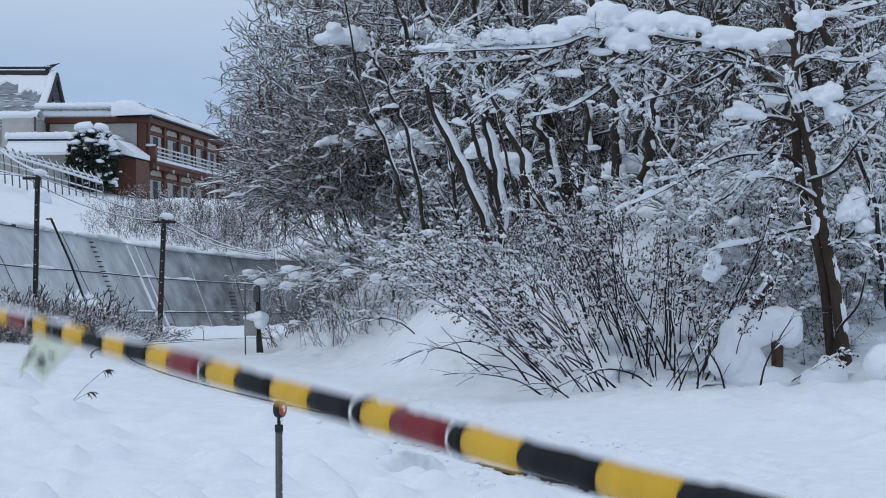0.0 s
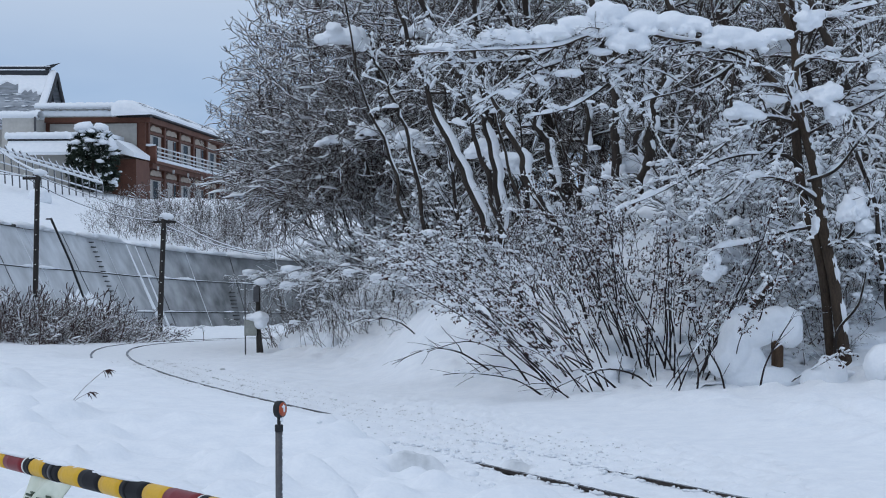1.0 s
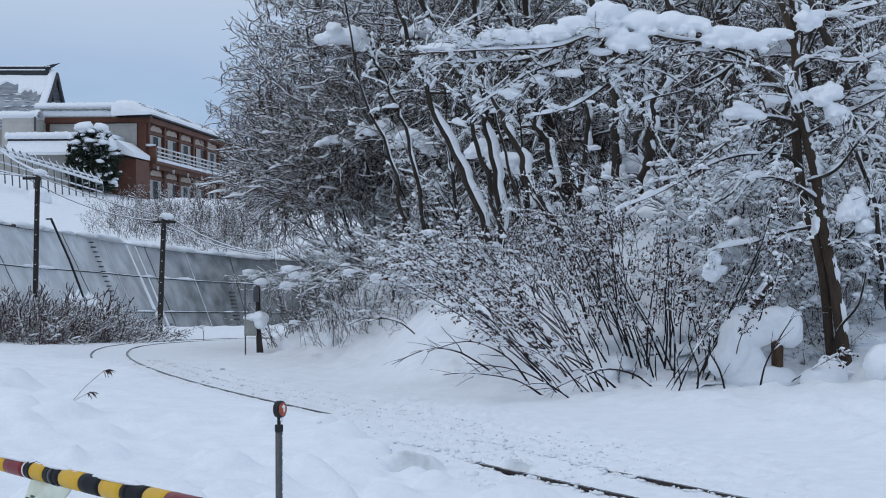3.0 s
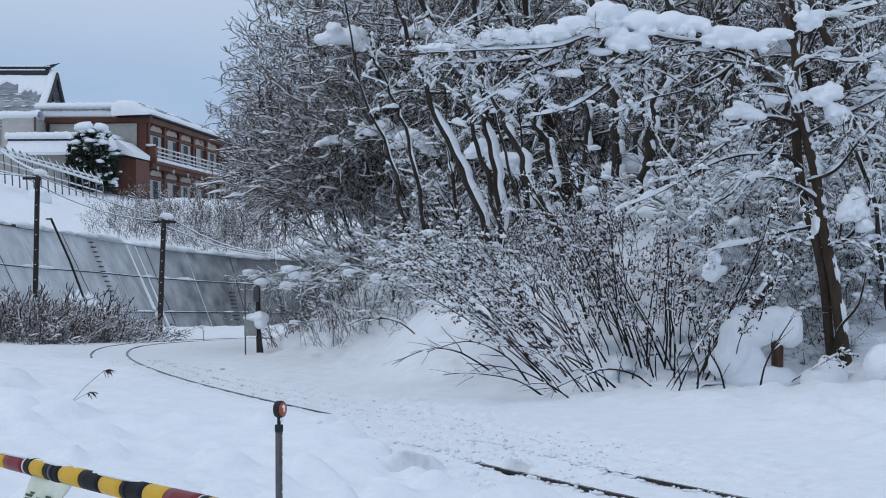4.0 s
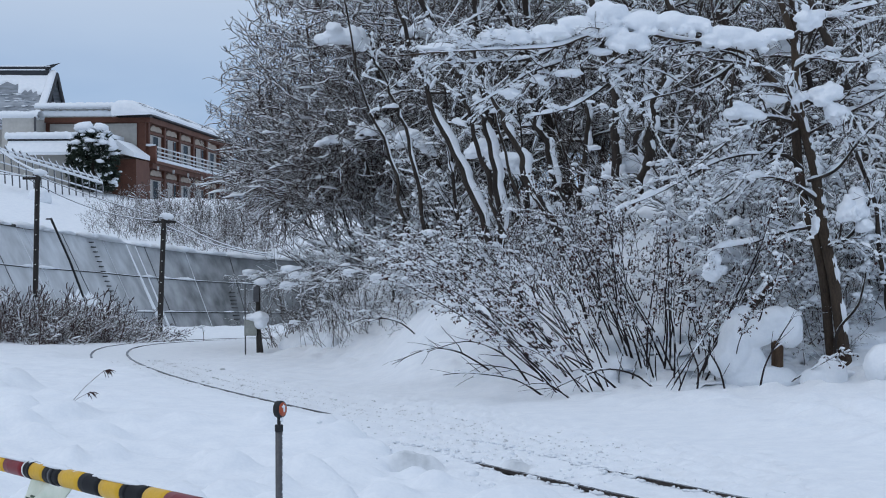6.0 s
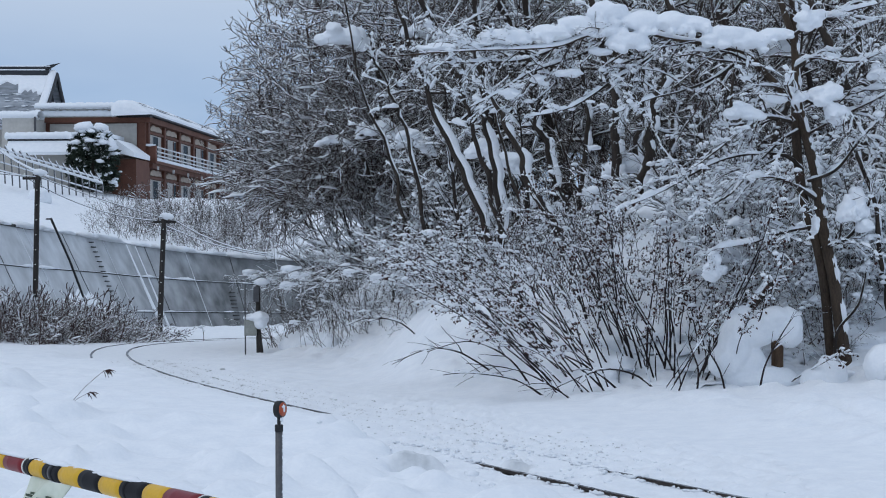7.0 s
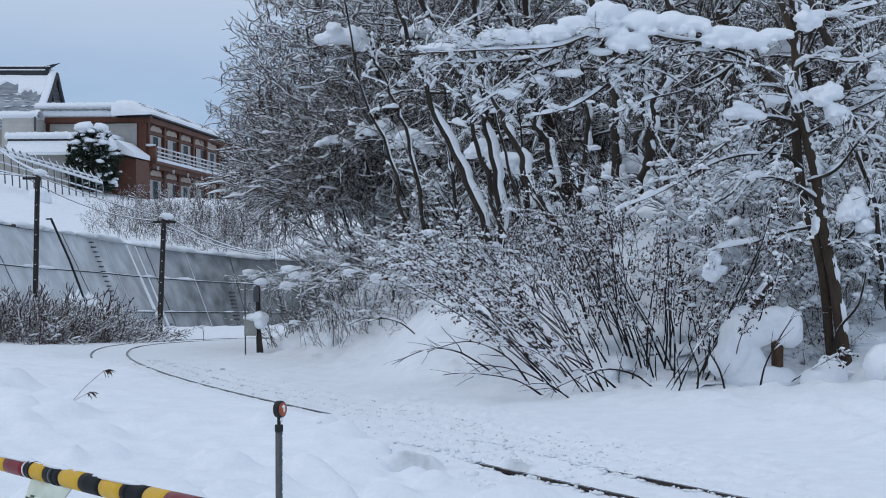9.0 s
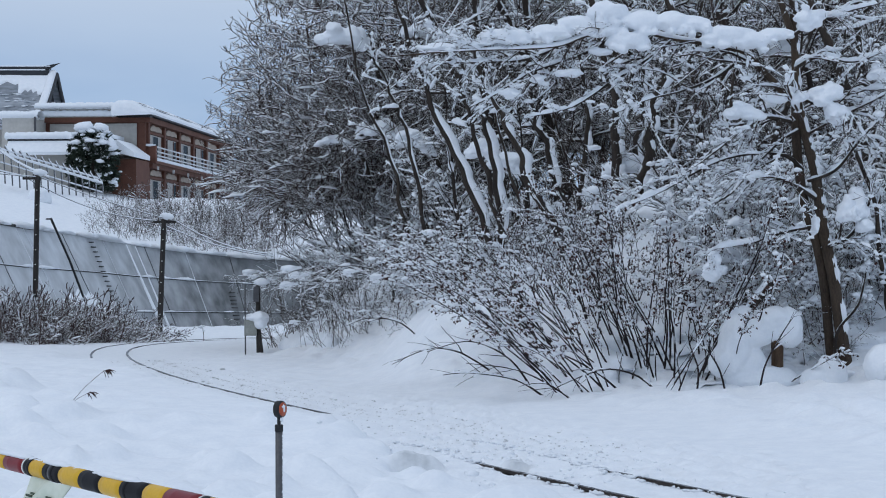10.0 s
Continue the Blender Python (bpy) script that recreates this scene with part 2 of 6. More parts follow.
class Geo:
    """Vertices and faces of one mesh, gathered piece by piece."""

    def __init__(self):
        self.v, self.f, self.count = [], [], 0

    def add(self, verts, faces):
        verts = np.asarray(verts, float).reshape(-1, 3)
        self.v.append(verts)
        if isinstance(faces, np.ndarray):
            self.f.append((faces + self.count).tolist())
        else:
            self.f.append([[i + self.count for i in f] for f in faces])
        self.count += len(verts)
        return self

    def box(self, lo, hi, m=None, taper=0.0):
        (a, b, c), (d, e, f) = lo, hi
        tx, ty = (d - a) * taper / 2, (e - b) * taper / 2
        v = [(a, b, c), (d, b, c), (d, e, c), (a, e, c), (a + tx, b + ty, f), (d - tx, b + ty, f), (d - tx, e - ty, f), (a + tx, e - ty, f)]
        if m is not None:
            v = [m @ Vector(p) for p in v]
        return self.add(v, [(0, 3, 2, 1), (4, 5, 6, 7), (0, 1, 5, 4), (1, 2, 6, 5), (2, 3, 7, 6), (3, 0, 4, 7)])

    def tubes(self, P, R, k, cap=False):
        """Tapered tubes along many lines at once: P (lines, points, 3), R (lines, points)."""
        P, R = np.asarray(P, float), np.asarray(R, float)
        M, n = P.shape[:2]
        t = unit(np.gradient(P, axis=1))
        steep = (np.abs(t[..., 2]).mean(1) > 0.75)[:, None, None]
        ref = np.where(steep, np.array([1.0, 0, 0]), np.array([0, 0, 1.0]))
        side = unit(np.cross(t, ref))
        up = np.cross(side, t)
        a = np.arange(k) * 2 * np.pi / k
        V = P[:, :, None] + R[:, :, None, None] * (np.cos(a)[None, None, :, None] * side[:, :, None] + np.sin(a)[None, None, :, None] * up[:, :, None])
        idx = np.arange(M * n * k).reshape(M, n, k)
        q = np.stack([idx[:, :-1], np.roll(idx, -1, 2)[:, :-1], np.roll(idx, -1, 2)[:, 1:], idx[:, 1:]], -1).reshape(-1, 4)
        faces = q.tolist()
        if cap:
            for m in range(M):
                faces += [idx[m, 0, ::-1].tolist(), idx[m, -1].tolist()]
        self.v.append(V.reshape(-1, 3))
        self.f.append([[i + self.count for i in f] for f in faces])
        self.count += V.size // 3
        return self

    def snow(self, P, H, W, lift, k=4):
        """Snow lying along lines: a dome of height H and half-width W on top of each point."""
        P = np.asarray(P, float)
        M, n = P.shape[:2]
        t = unit(np.gradient(P, axis=1))
        flat = np.stack([-t[..., 1], t[..., 0], np.zeros_like(t[..., 0])], -1)
        side = unit(flat + 1e-6)
        z = np.array([0, 0, 1.0])
        prof = {3: [(-1, -0.15), (1, -0.15), (0, 1)], 4: [(-1, 0.1), (0, -0.25), (1, 0.1), (0, 1)],
                6: [(-0.85, -0.1), (0, -0.25), (0.85, -0.1), (0.9, 0.55), (0, 1), (-0.9, 0.55)],
                8: [(-0.8, -0.1), (0, -0.25), (0.8, -0.1), (1, 0.25), (0.75, 0.75), (0, 1), (-0.75, 0.75), (-1, 0.25)]}[k]
        V = np.stack([P + side * (W * s)[..., None] + z * (lift + H * h)[..., None] for s, h in prof], 2)
        idx = np.arange(M * n * k).reshape(M, n, k)
        q = np.stack([idx[:, :-1], np.roll(idx, -1, 2)[:, :-1], np.roll(idx, -1, 2)[:, 1:], idx[:, 1:]], -1).reshape(-1, 4)
        return self.add(V, q)

    def mesh(self, name, smooth=True):
        me = bpy.data.meshes.new(name)
        me.from_pydata(np.concatenate(self.v).tolist(), [], [f for g in self.f for f in g])
        if smooth:
            me.polygons.foreach_set("use_smooth", np.ones(len(me.polygons), bool))
        me.update()
        return me


def part(name, geo, material, parent=None, label="", smooth=True):
    me = geo if isinstance(geo, bpy.types.Mesh) else geo.mesh(name, smooth)
    if not me.materials:
        me.materials.append(material)
    ob = new(name, me)
    if parent:
        ob.parent = parent
    if label:
        ob["label"] = label
    return ob


def thing(name, place, label, category, group="", kind=""):
    ob = new(name)
    ob.matrix_basis = place if isinstance(place, Matrix) else Matrix.Translation(place)
    ob.empty_display_size = 0.2
    return tagged(ob, label, category, group, kind)


_ball = bmesh.new()
bmesh.ops.create_icosphere(_ball, subdivisions=2, radius=1)
BALL_V = np.array([v.co[:] for v in _ball.verts])
BALL_F = np.array([[v.index for v in f.verts] for f in _ball.faces])
_ball.free()
_ball = bmesh.new()
bmesh.ops.create_icosphere(_ball, subdivisions=1, radius=1)
BEAD_V = np.array([v.co[:] for v in _ball.verts])
BEAD_F = np.array([[v.index for v in f.verts] for f in _ball.faces])
_ball.free()


def lump(geo, c, size, rng, rough=0.25, fine=True, flat=0.6):
    """A rounded uneven heap of snow, flatter below."""
    v, f = (BALL_V, BALL_F) if fine else (BEAD_V, BEAD_F)
    w = sum(np.sin(v @ d * k + a) for d, k, a in zip(rng.normal(0, 1, (4, 3)), (2.0, 2.6, 3.4, 4.2), rng.uniform(0, 6.28, 4)))[:, None] / 3
    p = v * (1 + rough * w)
    p = np.where(p[:, 2:3] < 0, p * np.array([1, 1, flat]), p)
    return geo.add(p * np.asarray(size) + np.asarray(c), f)


def drifted(geo, parent, name="snow_cushion", voxel=0.022, rounds=6):
    """Heaps run together into one soft body of snow."""
    ob = part(name, geo, SNOW_LOAD, parent)
    m = ob.modifiers.new("merge", "REMESH")
    m.mode, m.voxel_size, m.use_smooth_shade = "VOXEL", voxel, True
    m = ob.modifiers.new("settle", "SMOOTH")
    m.factor, m.iterations = 0.5, rounds
    return ob


# ---- the track: straight over the crossing, then curving away ----
STEP = 0.25
_s = np.arange(0, 90, STEP)
_k = np.interp(_s, [0, 12, 24, 36, 48, 58, 62, 66], [0, -0.0019, -0.0059, -0.0058, -0.0177, -0.0933, -0.07, 0.0])
_h = 0.3776 + np.cumsum(_k) * STEP
_d = np.c_[-np.sin(_h), np.cos(_h)]
_c = np.array([3.647, 18.512]) + np.cumsum(_d, 0) * STEP
_back = np.arange(40, 0, -STEP)
TRACK_S = np.r_[-_back, _s]
TRACK_D = np.r_[np.repeat(_d[:1], len(_back), 0), _d]
TRACK = np.r_[_c[0] - _back[:, None] * _d[0], _c]
TRACK_N = np.c_[TRACK_D[:, 1], -TRACK_D[:, 0]]


def track_place(x, y):
    """Distance along the track, and sideways from its middle (positive towards the wood)."""
    p = np.c_[x, y]
    s, lat = np.empty(len(p)), np.empty(len(p))
    for a in range(0, len(p), 20000):
        q = p[a:a + 20000]
        d2 = ((q[:, None] - TRACK[None, ::2]) ** 2).sum(2)
        i = d2.argmin(1) * 2
        e = q - TRACK[i]
        along = np.clip((e * TRACK_D[i]).sum(1), -STEP, STEP)
        s[a:a + 20000] = TRACK_S[i] + along
        side = np.sign((e * TRACK_N[i]).sum(1))
        lat[a:a + 20000] = side * np.sqrt(np.maximum((e ** 2).sum(1) - along ** 2, 0))
    return s, lat


# ---- the sloping retaining wall beyond the curve ----
WALL = np.array([(-26, 58), (-21.5, 69), (-17.6, 80.5), (-16.0, 84.5), (-14.4, 89), (-12.5, 92.8), (-10.2, 95.6), (-7.5, 97.6), (-3, 99.5), (8, 102), (30, 104), (70, 104)], float)
WALL_TOP = np.array([5.9, 5.5, 5.02, 4.55, 4.3, 3.85, 3.5, 3.2, 3.2, 3.2, 3.2, 3.2])
BATTER = 0.55


def smooth(a, b, x):
    t = np.clip((x - a) / (b - a), 0, 1)
    return t * t * (3 - 2 * t)


def wall_place(x, y):
    """How far behind the foot of the wall, and the height of its top there."""
    p = np.c_[x, y]
    best, dist, top = np.full(len(p), 1e9), np.zeros(len(p)), np.zeros(len(p))
    for i in range(len(WALL) - 1):
        a, b = WALL[i], WALL[i + 1]
        ab = b - a
        t = np.clip(((p - a) @ ab) / (ab @ ab), 0, 1)
        e = p - (a + t[:, None] * ab)
        d = np.hypot(e[:, 0], e[:, 1])
        m = d < best
        best[m] = d[m]
        sign = np.sign(ab[0] * (p[:, 1] - a[1]) - ab[1] * (p[:, 0] - a[0]))
        dist[m] = (d * sign)[m]
        top[m] = (WALL_TOP[i] * (1 - t) + WALL_TOP[i + 1] * t)[m]
    return dist, top


def waves(x, y, sizes, seed):
    rng = np.random.default_rng(seed)
    z = 0
    for size, amp in sizes:
        for _ in range(5):
            a = rng.uniform(0, 6.283)
            k = 6.283 / (size * rng.uniform(0.7, 1.4))
            z = z + amp / 2.2 * np.sin(k * (x * np.cos(a) + y * np.sin(a)) + rng.uniform(0, 6.283))
    return z


def ground_height(x, y):
    x, y = np.atleast_1d(np.asarray(x, float)), np.atleast_1d(np.asarray(y, float))
    s, lat = track_place(x, y)
    behind, top = wall_place(x, y)
    rough = waves(x, y, [(9, 0.05), (3.2, 0.012)], 3) * np.where(y < 34, 0.4, 1.0) + waves(x, y, [(1.4, 0.022), (0.8, 0.014)], 3) * np.where(y < 34, 0.0, 1.0)
    z = -0.036 + 0.024 * smooth(10, 16, s) + 0.026 * np.sin(lat * 17) * smooth(0.75, 1.1, lat) * smooth(3.2, 2.2, lat) * smooth(40, 30, s) + 0.075 * smooth(5.5, 7.5, s + 1.2 * np.clip(lat, -1, 1)) * (1 - smooth(14, 17.5, s)) + 0.03 * waves(x, y, [(2.4, 0.35), (0.7, 0.35)], 5) * (1 - 0.65 * smooth(10, 16, s)) * smooth(2.6, 1.2, np.abs(lat))
    # the bank of cleared snow on the near side, low at the crossing
    high = 0.06 + (0.02 + 13.6 / (18.5 + 0.92 * np.maximum(s, 6))) * smooth(4.5, 9.5, s) * (1 - smooth(38, 43, s))
    high = high - 0.07 * np.exp(-((s - 9.5) / 2.5) ** 2) + 0.13 * smooth(15, 20, s) * (1 - smooth(26, 33, s))
    bank = smooth(0.9, 1.7 + 0.6 * smooth(18, 12, s), -lat)
    z = z + bank * (high + 0.06 * smooth(3, 9, -lat) + rough * (1.0 + 0.6 * smooth(2.4, 4, -lat)))
    # hollows trodden into the snow, steep on the far side
    for px, py, wide, deep in ((-0.31, 23.75, 0.30, 0.24), (-0.42, 24.7, 0.22, 0.10), (0.86, 24.6, 0.16, 0.12), (-0.75, 22.6, 0.14, 0.05)):
        edge = np.exp(-((x - px) / wide) ** 4)
        z = z - deep * edge * smooth(py - 0.75, py - 0.25, y) * (1 - smooth(py, py + 0.07, y)) + 0.6 * deep * edge * smooth(py, py + 0.12, y) * (1 - smooth(py + 0.15, py + 0.8, y))
    # dents and clods of dug-over snow before the crossing
    near = (x > -8) & (x < 4) & (y > 12) & (y < 34)
    if near.any():
        nx, ny, nb = x[near], y[near], bank[near]
        dz = np.zeros(len(nx))
        rng = np.random.default_rng(19)
        for _ in range(800):
            dx, dy, r = rng.uniform(-7.5, 3), rng.uniform(13, 33), rng.uniform(0.13, 0.40)
            tall = r * rng.uniform(-0.35, 0.7)
            long, turn = rng.uniform(0.8, 1.9), rng.uniform(0, 3.14)
            m = (np.abs(nx - dx) < 3 * r) & (np.abs(ny - dy) < 3 * r)
            if not m.any():
                continue
            u = ((nx[m] - dx) * math.cos(turn) + (ny[m] - dy) * math.sin(turn)) / r
            v = ((ny[m] - dy) * math.cos(turn) - (nx[m] - dx) * math.sin(turn)) / r * long
            dz[m] += tall * np.exp(-(u * u + v * v) ** 1.6) * (0.35 + 0.65 * nb[m])
        clear = smooth(0.75, 1.1, np.abs(lat[near])) * np.where(lat[near] > 0, 0.4, 1.0) * (1 - 0.8 * smooth(7.5, 10, s[near]) * smooth(-4.5, -3.2, lat[near]) * (lat[near] < 0))
        z[near] += dz * clear
    # the wood's side: a shelf, then the hillside
    foot = 9.2 - 4.4 * smooth(12, 26, s)
    steep = 2.5 * smooth(0, 5.5, lat - foot) * (0.35 + 0.65 * smooth(10, 26, s)) + 0.055 * np.maximum(lat - foot - 4, 0)
    right = smooth(1.0, 2.6, lat)
    z = z + right * (0.08 + rough * 0.8) + 0.062 * np.clip(lat - 3.6, 0, 7) * (1 - smooth(24, 38, s)) + 0.16 * smooth(4.0, 5.5, lat) * (1 - smooth(10, 14, lat)) * np.abs(waves(x, y, [(1.6, 0.7), (0.9, 0.4)], 12)) + np.minimum(steep, 5) * (lat > 0)
    # a swell of snow under the shrubs
    z = z + 1.15 * np.exp(-(((x - 3.8) / 2.6) ** 2 + ((y - 42.0) / 2.6) ** 2)) * (lat > 0)
    z = z + 0.6 * np.exp(-(((x - 6.2) / 1.5) ** 2 + ((y - 39.8) / 1.8) ** 2)) * (lat > 0)
    # the steep bank left of the shrubs, and the rise behind their front row
    z = z + 1.0 * np.exp(-(((x - 0.3) / 1.35) ** 2 + ((y - 46.5) / 4.2) ** 2)) * (lat > 0)
    z = z + 0.55 * smooth(1.2, 3.0, x) * smooth(36.3, 38.6, y) * (1 - smooth(40, 44, y)) * (lat > 0)
    # ground behind the wall, up to the terrace of the houses
    face = np.clip(behind / (BATTER * np.maximum(top, 0.1)), 0, 1) * top - 0.7 * (behind > 0)
    terrace = 7.35 + 1.5 * smooth(-19, -28, x)
    hill = top + (terrace - top) * np.clip((behind - BATTER * top - 0.4) / 33, 0, 1) + 0.12 * waves(x, y, [(11, 1.0), (4, 0.5)], 8)
    over = smooth(0.0, 0.8, behind - BATTER * top)
    z = np.where(behind > 0, face * (1 - over) + hill * over, z * smooth(-1, -3.5, behind) + (1 - smooth(-1, -3.5, behind)) * (0.05 + rough))
    return z


def ground_at(x, y):
    return float(ground_height(x, y)[0])


def ground_sheet():
    def axis(stops):
        out = []
        for (a, b, step) in stops:
            out.append(np.arange(a, b, step))
        return np.unique(np.round(np.concatenate(out), 3))
    xs = axis([(-1500, -200, 130), (-200, -40, 8), (-40, -16, 0.8), (-14, -7, 0.25), (-7, -0.9, 0.10), (-0.9, 1.2, 0.05), (1.2, 4, 0.09), (4, 10, 0.2), (10, 12, 0.5), (12, 40, 1.2), (40, 200, 8), (200, 1501, 130)])
    ys = axis([(-1500, -100, 140), (-100, 0, 8), (0, 13.5, 0.8), (13.5, 22.4, 0.11), (22.4, 24.9, 0.06), (24.9, 26, 0.13), (26, 30, 0.2), (30, 60, 0.32), (60, 110, 0.8), (110, 180, 2.0), (180, 400, 20), (400, 2501, 150)])
    X, Y = np.meshgrid(xs, ys)
    Z = ground_height(X.ravel(), Y.ravel())
    # crumbly surface where the snow was thrown off the track
    s, lat = track_place(X.ravel(), Y.ravel())
    crumb = np.random.default_rng(88).normal(0, 1, len(Z)) * (Y.ravel() < 62) * (Y.ravel() > 13)
    Z = Z + crumb * (0.0028 + 0.0115 * smooth(-2.2, -0.9, lat) * smooth(3.4, 2.0, lat) * (np.abs(np.abs(lat) - 0.53) > 0.12))
    far = smooth(250, 900, np.hypot(X.ravel(), Y.ravel()))
    Z = Z * (1 - far) + 6.0 * far * (Y.ravel() > 0)
    nx, ny = len(xs), len(ys)
    i = np.arange(nx * ny).reshape(ny, nx)
    g = Geo().add(np.c_[X.ravel(), Y.ravel(), Z], np.stack([i[:-1, :-1], i[:-1, 1:], i[1:, 1:], i[1:, :-1]], -1).reshape(-1, 4))
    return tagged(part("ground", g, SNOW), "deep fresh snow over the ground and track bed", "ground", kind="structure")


ground = ground_sheet()


def rails():
    rail_line = thing("railway_track", (0, 0, 0), "narrow-gauge railway track with dark steel rails half buried in snow", "railway track", kind="structure")
    prof = [(-0.033, 0.0), (0.033, 0.0), (0.033, -0.035), (0.009, -0.05), (0.009, -0.13), (0.06, -0.15), (-0.06, -0.15), (-0.009, -0.13), (-0.009, -0.05), (-0.033, -0.035)]
    for off in (-0.5335, 0.5335):
        base = TRACK + TRACK_N * off
        n, k = len(base), len(prof)
        v = np.stack([np.c_[base + TRACK_N * a, np.full(n, b)] for a, b in prof], 1)
        i = np.arange(n * k).reshape(n, k)
        q = np.stack([i[:-1], np.roll(i, -1, 1)[:-1], np.roll(i, -1, 1)[1:], i[1:]], -1).reshape(-1, 4)
        rail = part("rail", Geo().add(v, q[:, ::-1]), RAIL_STEEL, rail_line, smooth=False)
        strip = np.stack([np.c_[base + TRACK_N * a, np.full(n, 0.0025)] for a in (-0.031, 0.031)], 1)
        j = np.arange(2 * n).reshape(n, 2)
        part("running_surface", Geo().add(strip, np.stack([j[:-1, 0], j[:-1, 1], j[1:, 1], j[1:, 0]], -1)), RAIL_TOP, rail, "polished top of the rail")
        # crumbs of snow caught against the rail's foot
        rng = np.random.default_rng(int(off * 10) + 40)
        g = Geo()
        i = rng.integers(105, 200, 520)
        xy = base[i] + TRACK_D[i] * rng.uniform(0, STEP, (520, 1)) - TRACK_N[i] * rng.uniform(-0.04, 0.11, (520, 1))
        for (x, y), z in zip(xy, ground_height(*xy.T)):
            r = rng.uniform(0.006, 0.026)
            lump(g, (x, y, z + r * 0.5), (r * rng.uniform(1, 2.4), r * rng.uniform(1, 2.4), r), rng, 0.45, False)
        part("snow_edge", g, SNOW_LOAD, rail_line)["kind"] = "stuff"
    return rail_line


def retaining_wall():
    fine = []
    for i in range(len(WALL) - 1):
        for t in np.linspace(0, 1, 8, endpoint=False):
            fine.append((*(WALL[i] * (1 - t) + WALL[i + 1] * t), WALL_TOP[i] * (1 - t) + WALL_TOP[i + 1] * t))
    fine = np.array(fine)
    for _ in range(6):
        fine[1:-1] = (fine[:-2] + 2 * fine[1:-1] + fine[2:]) / 4
    d = unit(np.gradient(fine[:, :2], axis=0))
    back = np.c_[-d[:, 1], d[:, 0]]
    wall = thing("wall_slope", (0, 0, 0), "sloping grey concrete retaining wall streaked with wet and snow", "retaining wall", kind="structure")

    def on_face(h, proud):
        p = fine[:, :2] + back * (BATTER * h[:, None] - proud)
        return np.c_[p, h - proud * 0.3]
    rows = [on_face(fine[:, 2] * u - 0.5 * (u == 0), 0.0) for u in np.linspace(0, 1, 9)]
    rows += [np.c_[fine[:, :2] + back * (BATTER * fine[:, 2:3] + 0.35), fine[:, 2]], np.c_[fine[:, :2] + back * (BATTER * fine[:, 2:3] + 0.35), fine[:, 2] - 1.2]]
    v = np.stack(rows, 1)
    n, k = v.shape[:2]
    i = np.arange(n * k).reshape(n, k)
    part("wall_face", Geo().add(v, np.stack([i[:-1, :-1], i[1:, :-1], i[1:, 1:], i[:-1, 1:]], -1).reshape(-1, 4)), CONCRETE, wall, smooth=False)
    # ledges along the wall, upright ribs up its face
    for u, material, name in ((0.19, SEAM, "ledge"), (0.60, SEAM, "ledge")):
        h = fine[:, 2] * u
        part(name, Geo().tubes(on_face(h, 0.02)[None], np.full((1, n), 0.026), 6), material, wall)
        sn = np.random.default_rng(int(u * 100)).uniform(0.0, 1.0, n)
        part("snow", Geo().snow(on_face(h, 0.05)[None], (0.012 + 0.11 * sn ** 4)[None], (0.012 + 0.08 * sn ** 3)[None], np.full((1, n), 0.03)), SNOW_LOAD, wall)
    rng = np.random.default_rng(4)
    for j in range(11, n - 8, 5):
        h = np.linspace(0.0, 0.98, 9) * fine[j, 2]
        base = fine[j, :2] + back[j] * (BATTER * h[:, None] - 0.03)
        part("rib", Geo().tubes(np.c_[base, h][None], np.full((1, 9), 0.014), 5), SNOW_LOAD if rng.random() < 0.6 else SEAM, wall)
    # a streak of slid snow down the face
    for j, w in ((39, 0.13), (40, 0.07), (16, 0.05), (25, 0.04)):
        h = np.linspace(0.0, 0.97, 12) * fine[j, 2]
        base = fine[j, :2] + back[j] * (BATTER * h[:, None] - 0.02 + 0.3 * w)
        part("snow_streak", Geo().tubes(np.c_[base, h][None], (w * (1.1 - h / fine[j, 2] * 0.75))[None], 6), SNOW_LOAD, wall)
    # step irons up the face
    for j, top, low in ((34, 0.93, 0.20), (50, 0.5, 0.1)):
        for u in np.arange(low, top, 0.052):
            h = u * fine[j, 2]
            q = fine[j, :2] + back[j] * (BATTER * h - 0.06) + d[j] * (u - 0.5) * 0.4
            part("step_iron", Geo().tubes(np.array([[(*(q - d[j] * 0.17), h), (*(q + d[j] * 0.17), h)]]), np.full((1, 2), 0.026), 5, True), SEAM, wall)
    # a dark edge under the overhanging crest
    part("dark_edge", Geo().tubes(np.c_[fine[14:30, :2] + back[14:30] * (BATTER * fine[14:30, 2:3] - 0.05), fine[14:30, 2] - 0.04][None], (0.05 + 0.05 * rng.random(16))[None], 6), SEAM, wall, "dark edge below the snow crest")
    # overhanging snow on the crest
    g = Geo()
    m = 2 * n
    line = np.c_[np.repeat(fine[:, :2] + back * (BATTER * fine[:, 2:3] + 0.1), 2, 0), np.repeat(fine[:, 2], 2)]
    lumpy = 0.17 + 0.07 * np.sin(np.arange(m) * 0.37) + 0.04 * np.sin(np.arange(m) * 1.1) + rng.uniform(-0.05, 0.06, m)
    g.snow(line[None], lumpy[None], (lumpy * 2.2)[None], np.full((1, m), -0.05), 8)
    part("snow_crest", g, SNOW_LOAD, wall)
    return fine, back


WALL_LINE, WALL_BACK = retaining_wall()


# ---- plants: branching lines, their bark and their load of snow ----
def run_lines(rng, start, d, length, n, wobble, lift):
    pts, d = [start], unit(d)
    for _ in range(n - 1):
        d = unit(d + rng.normal(0, wobble, d.shape) + np.array([0, 0, 1.0]) * np.asarray(lift).reshape(-1, 1))
        pts.append(pts[-1] + d * (length / (n - 1))[:, None])
    return np.stack(pts, 1)


